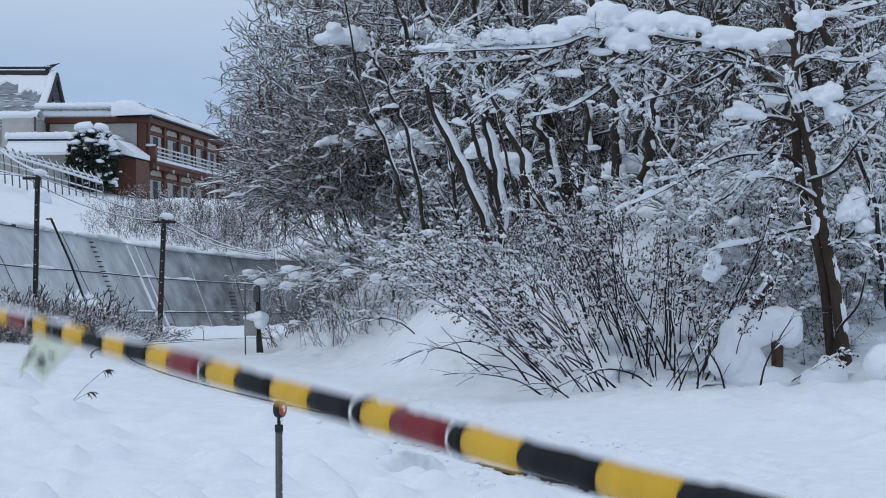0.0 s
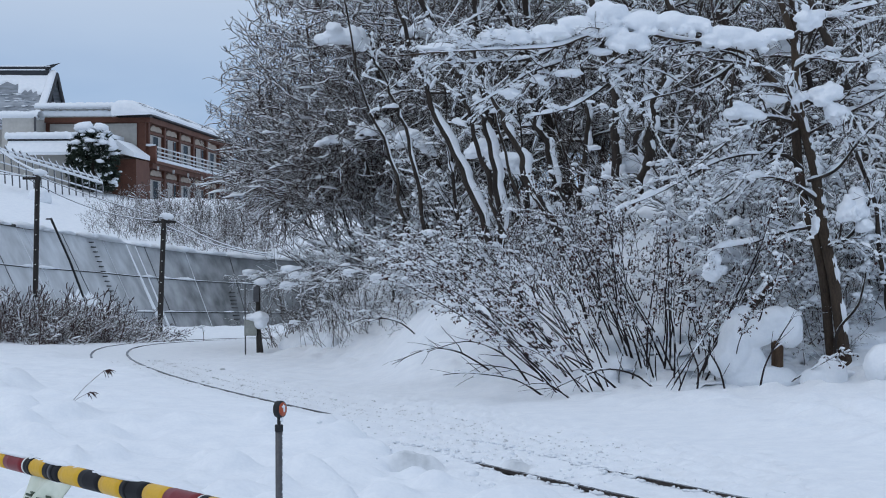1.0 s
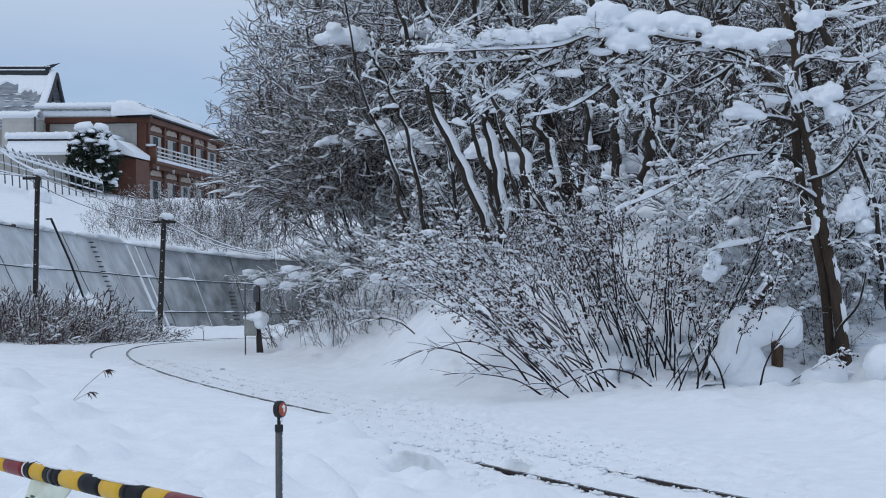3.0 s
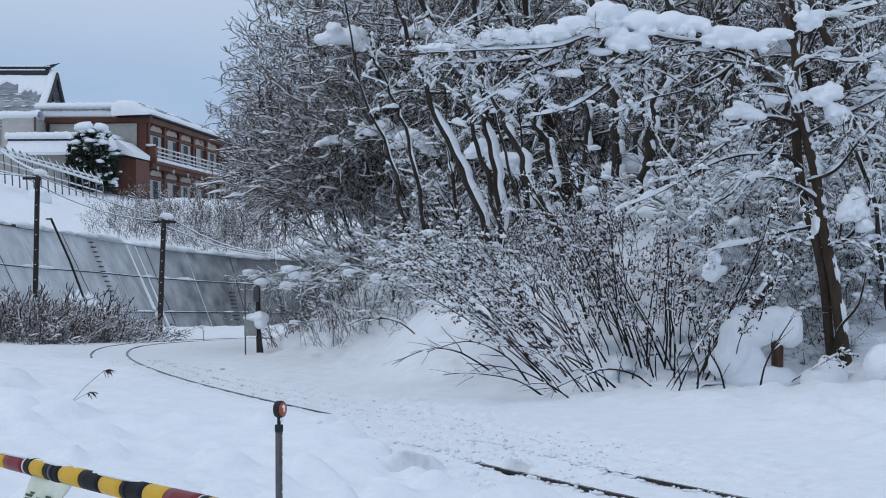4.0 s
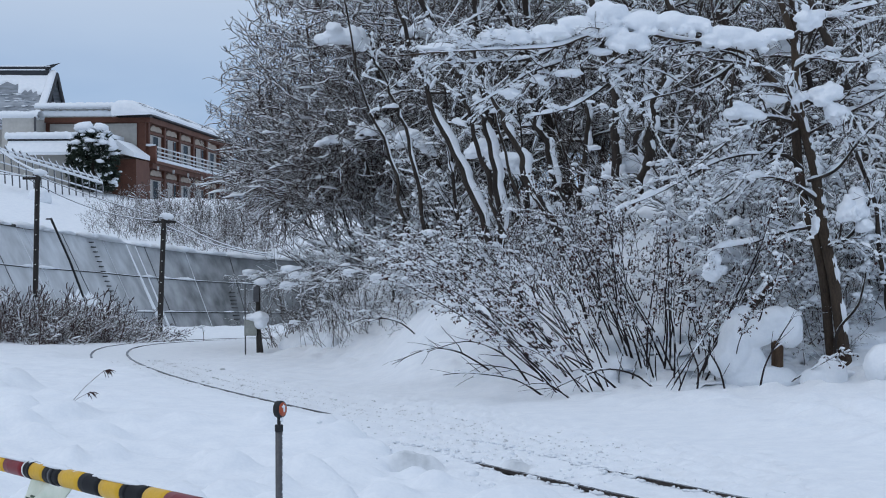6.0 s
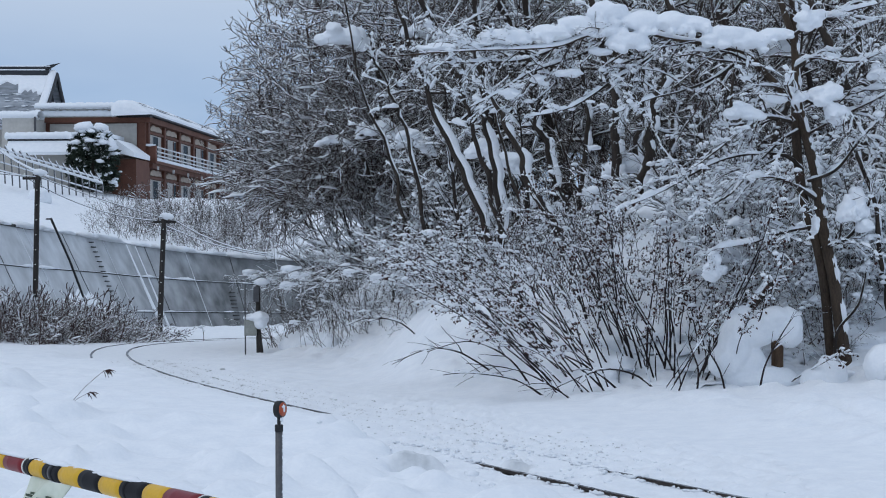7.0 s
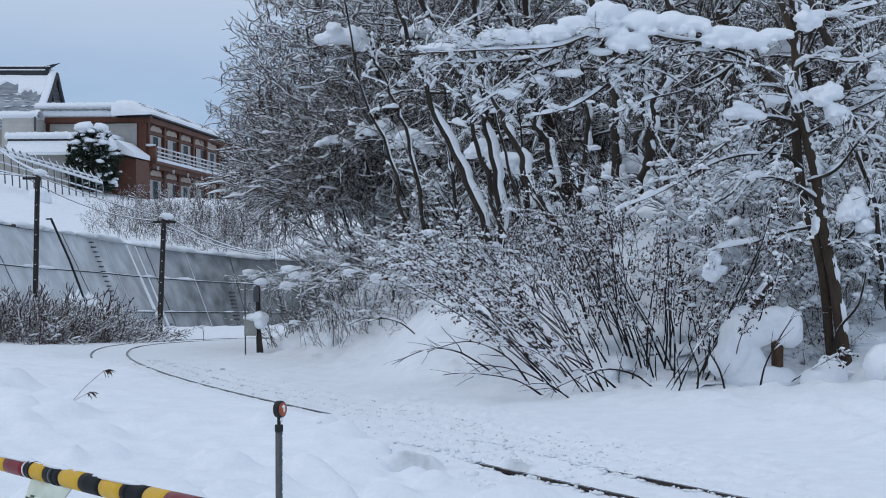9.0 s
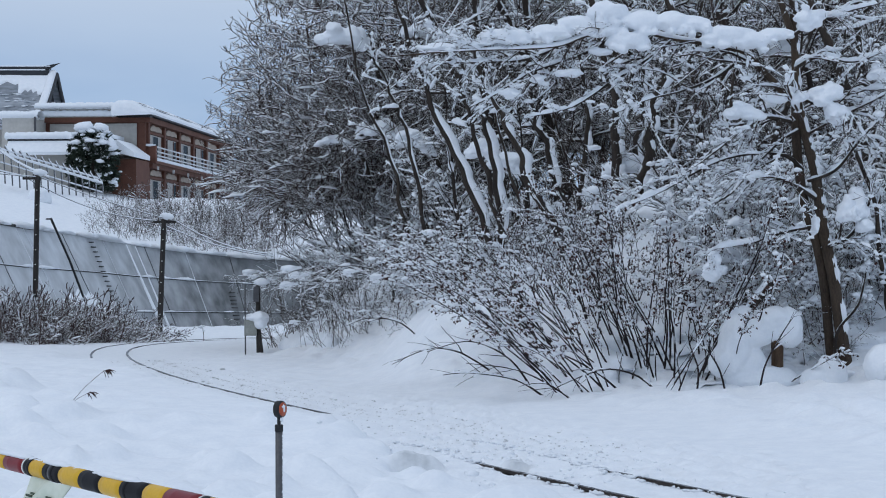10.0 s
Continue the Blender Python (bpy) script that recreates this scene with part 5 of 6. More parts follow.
for path, radius in (
        ([(1.12, 44.6, 3.09), (0.57, 44.6, 4.30), (0.01, 44.6, 5.54), (-0.60, 44.6, 6.97), (-0.98, 44.6, 8.14), (-1.20, 44.6, 8.85)], 0.085),
        ([(1.28, 45.6, 3.39), (0.94, 45.6, 4.60), (0.71, 45.6, 5.38), (0.48, 45.6, 6.62), (0.20, 45.6, 7.38), (0.04, 45.6, 7.83)], 0.065),
        ([(1.39, 44.2, 3.01), (1.18, 44.2, 4.22), (0.99, 44.2, 5.39), (0.87, 44.2, 6.16), (0.72, 44.2, 6.98), (0.61, 44.2, 7.47)], 0.085),
        ([(1.72, 45.1, 3.80), (1.37, 45.1, 5.01), (1.05, 45.1, 6.08), (0.83, 45.1, 6.95), (0.69, 45.1, 7.48)], 0.035),
        ([(2.39, 43.7, 3.23), (1.84, 43.7, 4.44), (1.58, 43.7, 5.03), (1.30, 43.7, 5.56), (1.07, 43.7, 6.08), (0.93, 43.7, 6.38)], 0.095),
        ([(2.91, 46.5, 3.69), (2.48, 46.5, 4.90), (2.25, 46.5, 5.54), (2.10, 46.5, 6.17), (1.95, 46.5, 7.10), (1.86, 46.5, 7.66)], 0.090),
        ([(-0.35, 48.4, 3.13), (-0.61, 48.4, 4.34), (-0.94, 48.4, 5.81), (-1.15, 48.4, 6.56), (-1.53, 48.4, 7.42), (-1.76, 48.4, 7.94)], 0.055),
        ([(-0.86, 50.2, 3.27), (-1.12, 50.2, 4.48), (-1.31, 50.2, 5.39), (-1.87, 50.2, 6.50), (-2.29, 50.2, 8.32), (-2.54, 50.2, 9.40)], 0.050),
        ([(3.93, 44.6, 3.58), (3.87, 44.6, 4.79), (3.82, 44.6, 5.72), (3.73, 44.6, 6.34), (3.42, 44.6, 7.65), (3.24, 44.6, 8.43)], 0.130),
        ([(4.28, 45.6, 4.08), (4.38, 45.6, 5.29), (4.51, 45.6, 6.74), (4.63, 45.6, 7.76), (4.71, 45.6, 8.36)], 0.090),
        ([(4.03, 42.8, 3.90), (4.31, 42.8, 5.11), (4.50, 42.8, 6.00), (4.61, 42.8, 6.83), (4.68, 42.8, 7.33)], 0.110),
        ([(5.82, 42.0, 1.71), (5.88, 42.0, 3.01), (5.93, 42.0, 4.06), (5.97, 42.0, 4.95), (6.02, 42.0, 6.28), (6.05, 42.0, 7.08)], 0.062),
        ([(4.99, 45.0, 3.01), (5.02, 45.0, 4.31), (5.05, 45.0, 5.19), (5.20, 45.0, 6.57), (5.29, 45.0, 7.39)], 0.075),
        ([(5.36, 43.0, 2.45), (5.45, 43.0, 3.75), (5.49, 43.0, 4.49), (5.71, 43.0, 5.42), (5.84, 43.0, 5.98)], 0.055),
        ([(5.82, 41.0, 1.70), (6.01, 41.0, 3.00), (6.10, 41.0, 3.61), (6.22, 41.0, 4.48), (6.29, 41.0, 5.00)], 0.050),
        ([(3.37, 49.3, 3.84), (3.44, 49.3, 5.05), (3.51, 49.3, 6.29), (3.37, 49.3, 7.39), (3.28, 49.3, 8.04)], 0.080),
        ([(8.29, 37.0, 0.19), (8.10, 37.0, 1.49), (7.93, 37.0, 2.62), (7.69, 37.0, 4.06), (7.36, 37.0, 5.50), (7.16, 37.0, 6.36)], 0.062),
):
    young_tree(path, radius, 60 + int(radius * 1000) + len(path))


# ---- poles and wires by the wall ----
def line_pole(x, y, top, lean, radius, arm):
    z = ground_at(x, y)
    pole = thing("utility_pole", (x, y, z), "slim dark tarred wooden line pole with a snow-capped crossarm", "utility pole", "poles along the line")
    h = top - z
    p = line([(0, 0, -0.4), (lean * 0.5, 0, h * 0.5), (lean, 0, h)], 8)
    part("shaft", Geo().tubes(p[None], np.linspace(radius * 1.1, radius, 8)[None], 12, True), POLE_WOOD, pole)
    part("crossarm", Geo().box((lean - arm[0], -0.05, h - 0.2), (lean + arm[1], 0.05, h - 0.1)), POLE_WOOD, pole, smooth=False)
    for k in np.linspace(0.15, 0.9, 9):
        part("step_bolt", Geo().box((lean * k - 0.02, -radius - 0.05, h * k), (lean * k + 0.02, -radius + 0.02, h * k + 0.035)), WHITE_BAND, pole)
    for ax in (-arm[0], arm[1]):
        part("insulator", Geo().tubes(np.array([[(lean + ax * 0.9, 0, h - 0.1), (lean + ax * 0.9, 0, h - 0.02), (lean + ax * 0.9, 0, h + 0.05)]]), np.array([[0.04, 0.05, 0.02]]), 8, True), WHITE_BAND, pole)
    rng = np.random.default_rng(int(abs(x) * 10))
    g = Geo()
    lump(g, (lean + 0.10, 0, h + 0.06), (0.30, 0.24, 0.19), rng, 0.16)
    part("snow_cap", g, SNOW_LOAD, pole)
    return (x + lean, y, z + h)


P1 = line_pole(-16.45, 82.0, 6.45, 0.1, 0.105, (0.6, 0.12))
P2 = line_pole(-11.7, 84.0, 4.75, 0.18, 0.105, (0.45, 0.5))


def wire(a, b, sag, snow=0.03):
    t = np.linspace(0, 1, 24)
    p = np.array(a) * (1 - t[:, None]) + np.array(b) * t[:, None]
    p[:, 2] -= sag * 4 * t * (1 - t)
    w = thing("overhead_wire", (0, 0, 0), "thin overhead line wire coated with snow", "wire", "wires along the line")
    part("cable", Geo().tubes(p[None], np.full((1, 24), 0.014), 5), WIRE, w)
    part("snow", Geo().snow(p[None], np.full((1, 24), snow), np.full((1, 24), snow * 0.7), np.full((1, 24), 0.005)), SNOW_LOAD, w)


wire((P1[0] - 0.5, P1[1], P1[2] - 0.1), (P2[0] - 0.4, P2[1], P2[2] - 0.1), 0.35)
wire((P1[0] + 0.1, P1[1], P1[2] - 0.1), (P2[0] + 0.4, P2[1], P2[2] - 0.1), 0.10)
wire((P2[0] - 0.4, P2[1], P2[2] - 0.1), (-7.2, 86, 3.2), 0.25, 0.045)
wire((P2[0] + 0.45, P2[1], P2[2] - 0.1), (-7.2, 86, 3.3), 0.30, 0.045)
wire((-26, 76, 8.9), (P1[0] - 0.5, P1[1], P1[2] - 0.1), 0.1, 0.06)
wire((-26, 77, 8.0), (P1[0] + 0.1, P1[1], P1[2] - 0.1), 0.3)


def slanted_post():
    a, b = Vector((-16.2, 84.0, 4.75)), Vector((-14.9, 85.4, 1.3))
    post = thing("leaning_rod", (0, 0, 0), "thin black rod leaning against the retaining wall", "rod")
    part("rod", Geo().tubes(np.array([[a, (a + b) / 2, b - Vector((-0.3, -0.2, 1.2))]]), np.full((1, 3), 0.05), 8, True), BLACK_RUBBER, post)
    part("arm", Geo().box((a.x - 0.2, a.y - 0.03, a.z - 0.06), (a.x + 0.05, a.y + 0.03, a.z)), BLACK_RUBBER, post, smooth=False)


slanted_post()


def signal_cabinet():
    x, y = -5.52, 60.0
    z = ground_at(x, y)
    post = thing("trackside_post", (x, y, z), "dark trackside post with a small cabinet under a ball of snow", "post")
    part("shaft", Geo().tubes(np.array([[(0.12, 0, -0.4), (0.08, 0, 0.6), (0.06, 0, 2.0)]]), np.array([[0.09, 0.075, 0.07]]), 10, True), POLE_WOOD, post)
    part("brace", Geo().tubes(np.array([[(0.22, -0.05, -0.3), (0.08, -0.05, 0.9)]]), np.full((1, 2), 0.05), 8), POLE_WOOD, post)
    part("cabinet", Geo().box((-0.32, -0.22, 0.50), (0.04, 0.12, 0.97)), BOX_GREEN, post, "grey-green metal cabinet", smooth=False)
    part("small_box", Geo().box((-0.06, -0.14, 1.5), (0.1, -0.02, 1.95)), STEEL_GREY, post, smooth=False)
    part("side_rod", Geo().tubes(np.array([[(-0.28, -0.2, -0.3), (-0.30, -0.2, 2.0)]]), np.full((1, 2), 0.022), 6, True), STEEL_GREY, post)
    rng = np.random.default_rng(8)
    g = Geo()
    for c, r in (((0.14, -0.16, 1.02), (0.27, 0.25, 0.21)), ((0.17, -0.18, 0.86), (0.2, 0.2, 0.2)), ((-0.12, -0.08, 1.02), (0.24, 0.2, 0.13)), ((0.27, -0.1, 1.0), (0.14, 0.15, 0.14))):
        lump(g, c, r, rng, 0.2, True, 0.9)
    drifted(g, post, "snow_ball", 0.03, 4)
    part("snow_cap", lump(Geo(), (0.16, 0, 2.05), (0.24, 0.17, 0.14), rng, 0.2), SNOW_LOAD, post)


signal_cabinet()


# ---- the lodging house on the terrace ----
def lodging_house():
    house = thing("lodging_house", pose(-19.5, 135, 0, 0, 0, -5.4), "two-storey red-brown lodging house with balcony and snowy flat roof", "house")
    z0, eave = 6.0, 13.0
    along, wide = 30.0, 7.2

    def add(name, lo, hi, mat, label="", parent=house):
        return part(name, Geo().box(lo, hi), mat, parent, label, smooth=False)
    # local x runs to the east (negative: along the gable end), local y along the balcony front
    add("wall", (-wide, 0, z0), (-0.3, along, eave - 0.1), FACADE)
    add("gable_panel", (-wide + 0.45, -0.06, 9.2), (-0.85, 0.0, 12.55), PLASTER, "pale plaster panel in a brown frame")
    add("corner_post", (-0.72, -0.12, z0), (-0.25, 0.25, eave - 0.1), FACADE)
    add("cornice", (-wide - 0.15, -0.3, 12.62), (0.1, along, 12.96), FACADE)
    add("roof_edge", (-2.2, -1.0, eave), (0.38, along + 0.5, eave + 0.08), ROOF_DARK)
    for k in range(14):
        add("rafter_end", (-2.0 + 0.17 * k, -0.95, eave - 0.09), (-1.94 + 0.17 * k, -0.2, eave), ROOF_DARK)
    add("parapet", (-wide - 0.1, -0.35, 12.96), (-2.0, along, 13.52), PLASTER)
    add("roof", (-wide - 0.3, -0.6, 13.52), (-2.0, along, 13.60), ROOF_DARK)
    rng = np.random.default_rng(12)
    # snow over the front eave: a flat top, then a slope down to the edge, ending in a bulging pillow
    n = 60
    ys = np.r_[-1.30, -1.22, -1.05, -0.8, np.linspace(-0.5, along + 0.5, n - 4)]
    full = np.r_[0.45, 0.75, 0.93, 1.0, np.ones(n - 4)]
    prof = [(0.40, 0.04), (0.45, 0.15), (0.25, 0.30), (-0.25, 0.56), (-0.62, 0.86), (-0.95, 1.02), (-1.5, 1.06), (-2.0, 1.0), (-2.3, 0.72), (-2.38, 0.25), (-2.3, -0.12)]
    k = len(prof)
    v = np.array([[(-1.0 + (a + 1.0) * (0.8 + 0.2 * f) if y < -0.6 else max(a, -2.15), y, eave + 0.02 + (b if y < -0.6 else max(b, 0.06)) * f * (1 + 0.03 * math.sin(y * 0.9 + a))) for a, b in prof] for y, f in zip(ys, full)])
    i = np.arange(n * k).reshape(n, k)
    g = Geo().add(v, np.stack([i[:-1, :-1], i[:-1, 1:], i[1:, 1:], i[1:, :-1]], -1).reshape(-1, 4)).add(v[0], [list(range(k))])
    part("roof_snow", g, SNOW_LOAD, house)
    for a, b in ((-0.42, 0.72), (-0.60, 0.86)):
        part("snow_guard", Geo().tubes(np.c_[np.full(20, a), np.linspace(-0.4, along, 20), np.full(20, eave + b)][None], np.full((1, 20), 0.022), 6), ROOF_DARK, house, "dark snow guard rail on the roof")
    g = Geo()
    m = 40
    edge = np.c_[np.linspace(-wide - 0.4, -2.2, m), np.full(m, -0.35), np.full(m, 13.58)]
    g.snow(edge[None], (0.36 + rng.uniform(-0.02, 0.03, m))[None], np.full((1, m), 0.5), np.zeros((1, m)), 8)
    g.box((-wide - 0.4, -0.1, 13.58), (-2.2, along, 13.86))
    part("roof_snow", g, SNOW_LOAD, house)
    g = Geo()
    g.snow(np.c_[np.linspace(-wide - 0.2, -2.4, m), np.full(m, -0.42), np.full(m, 13.08)][None], (0.34 + rng.uniform(-0.05, 0.03, m))[None], np.full((1, m), 0.10), np.zeros((1, m)), 8)
    part("ledge_snow", g, SNOW_LOAD, house)
    bays, pitch = 6, 4.6
    for b in range(bays):
        y = 0.4 + b * pitch
        for base in (10.15, 7.15):
            # boards, painted panel, shutters and a window in every bay
            add("post", (-0.32, y - 0.2, base - 0.3), (-0.1, y + 0.25, base + 2.55), FACADE)
            add("beam", (-0.32, y, base + 1.78), (-0.16, y + pitch, base + 1.92), FACADE)
            pan = Geo()
            pts = [(0.25, 2.06), (0.85, 1.98), (1.5, 2.05), (2.2, 2.0), (2.9, 2.06), (3.55, 2.04), (3.45, 2.26), (2.7, 2.40), (1.9, 2.35), (1.1, 2.42), (0.4, 2.26)]
            k = len(pts)
            vv = [(-0.2, y + 0.45 + a, base + c) for a, c in pts] + [(-0.3, y + 0.45 + a, base + c) for a, c in pts]
            pan.v.append(np.array(vv))
            pan.f.append([list(range(k))] + [[j, j + k, (j + 1) % k + k, (j + 1) % k] for j in range(k)])
            pan.count += 2 * k
            part("painted_panel", pan, PANEL, house, smooth=False)
            win = add("window", (-0.32, y + 0.75, base + 0.15), (-0.24, y + 3.95, base + 1.74), SHUTTER, "pale sliding shutters beside dark panes")
            panes = ((1.45, 2.95),) if b % 2 == 0 else ((0.78, 1.05), (2.95, 3.75))
            if b == bays - 1:
                panes = ((0.85, 1.75), (1.85, 2.75), (2.85, 3.75))
            for a, c in panes:
                part("pane", Geo().box((-0.25, y + a, base + 0.2), (-0.215, y + c, base + 1.66)), GLASS, win, smooth=False)
                for e in (a - 0.04, c):
                    part("mullion", Geo().box((-0.25, y + e, base + 0.17), (-0.19, y + e + 0.05, base + 1.70)), FACADE if b % 2 else RAIL_PALE, win, smooth=False)
        add("bracket_light", (0.30, y + 0.5, 9.50), (0.42, y + 0.62, 9.74), RAIL_PALE)
    add("balcony_floor", (-0.3, 0.6, 9.90), (0.36, along, 10.12), FACADE)
    add("balcony_beam", (-0.3, 0.3, 9.62), (0.15, along, 9.90), FACADE)
    add("balcony_end", (-0.5, 0.2, 9.9), (0.38, 0.6, 11.1), FACADE)
    for zz in (10.42, 10.68, 10.98):
        add("balcony_rail", (0.28, 0.6, zz), (0.35, along, zz + 0.09), RAIL_PALE)
    for b in range(26):
        add("baluster", (0.285, 0.7 + b * 1.15, 10.1), (0.345, 0.78 + b * 1.15, 11.0), RAIL_PALE)
    g = Geo()
    sl = np.c_[np.full(n, 0.28), np.linspace(0.6, along, n), np.full(n, 10.12)]
    g.snow(sl[None], (0.18 + rng.uniform(0, 0.06, n))[None], np.full((1, n), 0.14), np.zeros((1, n)), 8)
    part("balcony_snow", g, SNOW_LOAD, house)
    part("balcony_snow", lump(Geo(), (-0.1, 0.3, 11.1), (0.5, 0.35, 0.12), rng, 0.1), SNOW_LOAD, house)
    # the low wing in front of the gable end
    wing = thing("house_wing", pose(-19.5, 135, 0, 0, 0, -5.4), "low plastered wing with a sloping roof deep in snow", "house wing")
    add("wall", (-8.0, -4.2, 6.0), (-1.7, -0.4, 10.9), PLASTER, parent=wing)
    add("fascia", (-8.25, -4.5, 11.1), (-1.7, -0.4, 11.3), ROOF_DARK, parent=wing)
    add("corner_wall", (-1.7, -4.0, 6.0), (0.1, -0.4, 9.95), FACADE, parent=wing)
    g = Geo()
    for (x0, z0), (x1, z1), (y0, y1) in (((-8.2, 11.12), (-1.7, 11.12), (-4.5, -5.3)), ):
        g.add([(x0, y0, z0), (x1, y0, z1), (x1, y1, z1 - 0.75), (x0, y1, z0 - 0.75), (x0, y0, z0 - 0.2), (x1, y0, z1 - 0.2), (x1, y1, z1 - 0.95), (x0, y1, z0 - 0.95)],
              [(0, 3, 2, 1), (4, 5, 6, 7), (3, 7, 6, 2), (0, 4, 7, 3), (1, 2, 6, 5)])
    # the hip that falls away to the front
    g.add([(-1.7, -4.7, 11.35), (-1.1, -4.7, 11.2), (0.10, -4.7, 10.35), (0.10, -0.2, 10.35), (-1.1, -0.2, 11.2), (-1.7, -0.2, 11.35), (-1.7, -4.7, 10.6), (-1.1, -4.7, 10.35), (0.10, -4.7, 10.05), (0.10, -0.2, 10.05)],
          [(0, 1, 4, 5), (1, 2, 3, 4), (0, 6, 7, 1), (1, 7, 8, 2), (2, 8, 9, 3)])
    part("roof_slope", g, SNOW_LOAD, wing, "snow-covered roof slope", smooth=False)
    g = Geo()
    e = np.c_[np.linspace(-8.4, -1.5, 50), np.full(50, -4.2), np.full(50, 11.30)]
    g.snow(e[None], (0.42 + rng.uniform(-0.04, 0.05, 50))[None], np.full((1, 50), 0.5), np.zeros((1, 50)), 8)
    g.box((-8.3, -4.2, 11.28), (-1.6, -0.4, 11.6))
    part("roof_snow", g, SNOW_LOAD, wing)
    tower = thing("plaster_annex", pose(-19.5, 135, 0, 0, 0, -5.4), "pale plastered annex with a small dark window", "annex")
    add("wall", (-9.2, -2.6, 6.0), (-7.05, 4.0, 12.85), PLASTER, parent=tower)
    add("pane", (-8.55, -2.66, 11.2), (-8.0, -2.6, 11.72), GLASS, parent=tower)
    add("drainpipe", (-7.05, -2.7, 6.5), (-6.92, -2.58, 13.0), STEEL_GREY, parent=tower)
    g = Geo()
    e = np.c_[np.linspace(-9.4, -6.8, 24), np.full(24, -1.9), np.full(24, 12.80)]
    g.snow(e[None], (0.46 + rng.uniform(-0.04, 0.06, 24))[None], np.full((1, 24), 0.9), np.zeros((1, 24)), 8)
    part("roof_snow", g, SNOW_LOAD, tower)


lodging_house()


def temple_roof():
    hall = thing("temple_hall", pose(-33.9, 172, 0.35, 0, 0, 0), "large old hall with a steep snow-dusted grey roof and dark ridge", "hall")
    # ridge runs east-west, gable to the east
    x0, x1 = -16.0, 1.2
    prof = [(0, 19.2), (-1.5, 18.0), (-3.2, 16.8), (-5.2, 15.6), (-7.5, 14.5), (-9.5, 13.8)]
    n = len(prof)
    v = [(x0, s * a, b) for s in (1, -1) for a, b in prof] + [(x1, s * a, b) for s in (1, -1) for a, b in prof]
    f = [(i, i + 1, 2 * n + i + 1, 2 * n + i) for i in range(n - 1)] + [(n + i, 3 * n + i, 3 * n + i + 1, n + i + 1) for i in range(n - 1)]
    part("roof", Geo().add(v, f), ROOF_GREY, hall, smooth=False)
    rng = np.random.default_rng(71)
    # snow still lying under the ridge, torn off along its lower edge
    m = 70
    xs = np.linspace(x0, x1 - 0.3, m)
    reach = 1.0 + np.convolve(rng.uniform(-1.0, 1.3, m + 2), np.ones(3) / 3, "valid") + 1.5 * (xs > -1.6)
    py, pz = np.array([-p[0] for p in prof]), np.array([p[1] for p in prof])
    rows = []
    for u, lift in ((0.0, 0.10), (0.35, 0.16), (0.7, 0.15), (0.97, 0.12), (1.0, -0.03)):
        yy = reach * u
        rows.append(np.c_[xs, -yy, np.interp(yy, py, pz) + lift])
    i = np.arange(5 * m).reshape(5, m)
    part("roof_snow", Geo().add(np.stack(rows), np.stack([i[:-1, :-1], i[1:, :-1], i[1:, 1:], i[:-1, 1:]], -1).reshape(-1, 4)), SNOW_LOAD, hall)
    scraps = Geo()
    for _ in range(90):
        x, yy = rng.uniform(-9, x1 - 0.5), rng.uniform(2.2, 8.5)
        lump(scraps, (x, -yy, np.interp(yy, py, pz) + 0.02), (rng.uniform(0.1, 0.5), rng.uniform(0.08, 0.3), 0.06), rng, 0.4, False)
    part("snow_scraps", scraps, SNOW_LOAD, hall)["kind"] = "stuff"
    g = Geo()
    g.v.append(np.array([(x1 - 0.7, 0, 18.9), (x1 - 0.7, -5.2, 15.3), (x1 - 0.7, -8.5, 13.0), (x1 - 0.7, 8.5, 13.0), (x1 - 0.7, 5.2, 15.3)]))
    g.f.append([[0, 1, 2, 3, 4]])
    g.count += 5
    part("gable", g, ROOF_DARK, hall, smooth=False)
    part("body", Geo().box((x0, -7.5, 5.0), (x1 - 1.0, 7.5, 14.2)), PLASTER, hall, smooth=False)
    part("ridge", Geo().box((x0, -0.35, 19.0), (x1 - 0.6, 0.35, 19.5)), ROOF_DARK, hall, "dark stacked ridge tiles", smooth=False)
    part("ridge", Geo().box((x0, -0.22, 19.56), (x1 - 0.5, 0.22, 19.8)), ROOF_DARK, hall, "dark stacked ridge tiles", smooth=False)
    part("ridge_tip", Geo().add([(x1 - 1.0, -0.25, 19.4), (x1 - 1.0, 0.25, 19.4), (x1 + 0.35, 0, 20.15), (x1 - 1.0, -0.25, 19.85), (x1 - 1.0, 0.25, 19.85)],
                                [(0, 2, 3), (1, 4, 2), (3, 2, 4), (0, 1, 2), (0, 3, 4, 1)]), ROOF_DARK, hall, smooth=False)
    for k in range(5):
        part("ridge_end_tile", lump(Geo(), (x1 - 0.85 - 0.05 * k, -0.25, 19.6 - 0.35 * k), (0.2, 0.2, 0.17), rng, 0.1, False), ROOF_DARK, hall)
    for s in (-1, 1):
        rib = line([(x1, 0, 19.2)] + [(x1, s * -a, b + 0.05) for a, b in prof[1:]], 14)
        part("bargeboard", Geo().tubes(rib[None], np.full((1, 14), 0.18), 6), ROOF_DARK, hall)
        part("barge_snow", Geo().snow(rib[None] + np.array([-0.35, 0, 0]), np.full((1, 14), 0.25), np.full((1, 14), 0.36), np.full((1, 14), 0.1), 8), SNOW_LOAD, hall)
    part("ridge_snow", Geo().snow(np.c_[np.linspace(x0, x1 - 0.5, 30), np.zeros(30), np.full(30, 19.79)][None], np.full((1, 30), 0.12), np.full((1, 30), 0.26), np.zeros((1, 30)), 8), SNOW_LOAD, hall)
    part("ridge_snow", Geo().snow(np.c_[np.linspace(x0, x1 - 0.9, 30), np.full(30, -0.3), np.full(30, 19.48)][None], np.full((1, 30), 0.09), np.full((1, 30), 0.12), np.zeros((1, 30)), 8), SNOW_LOAD, hall)


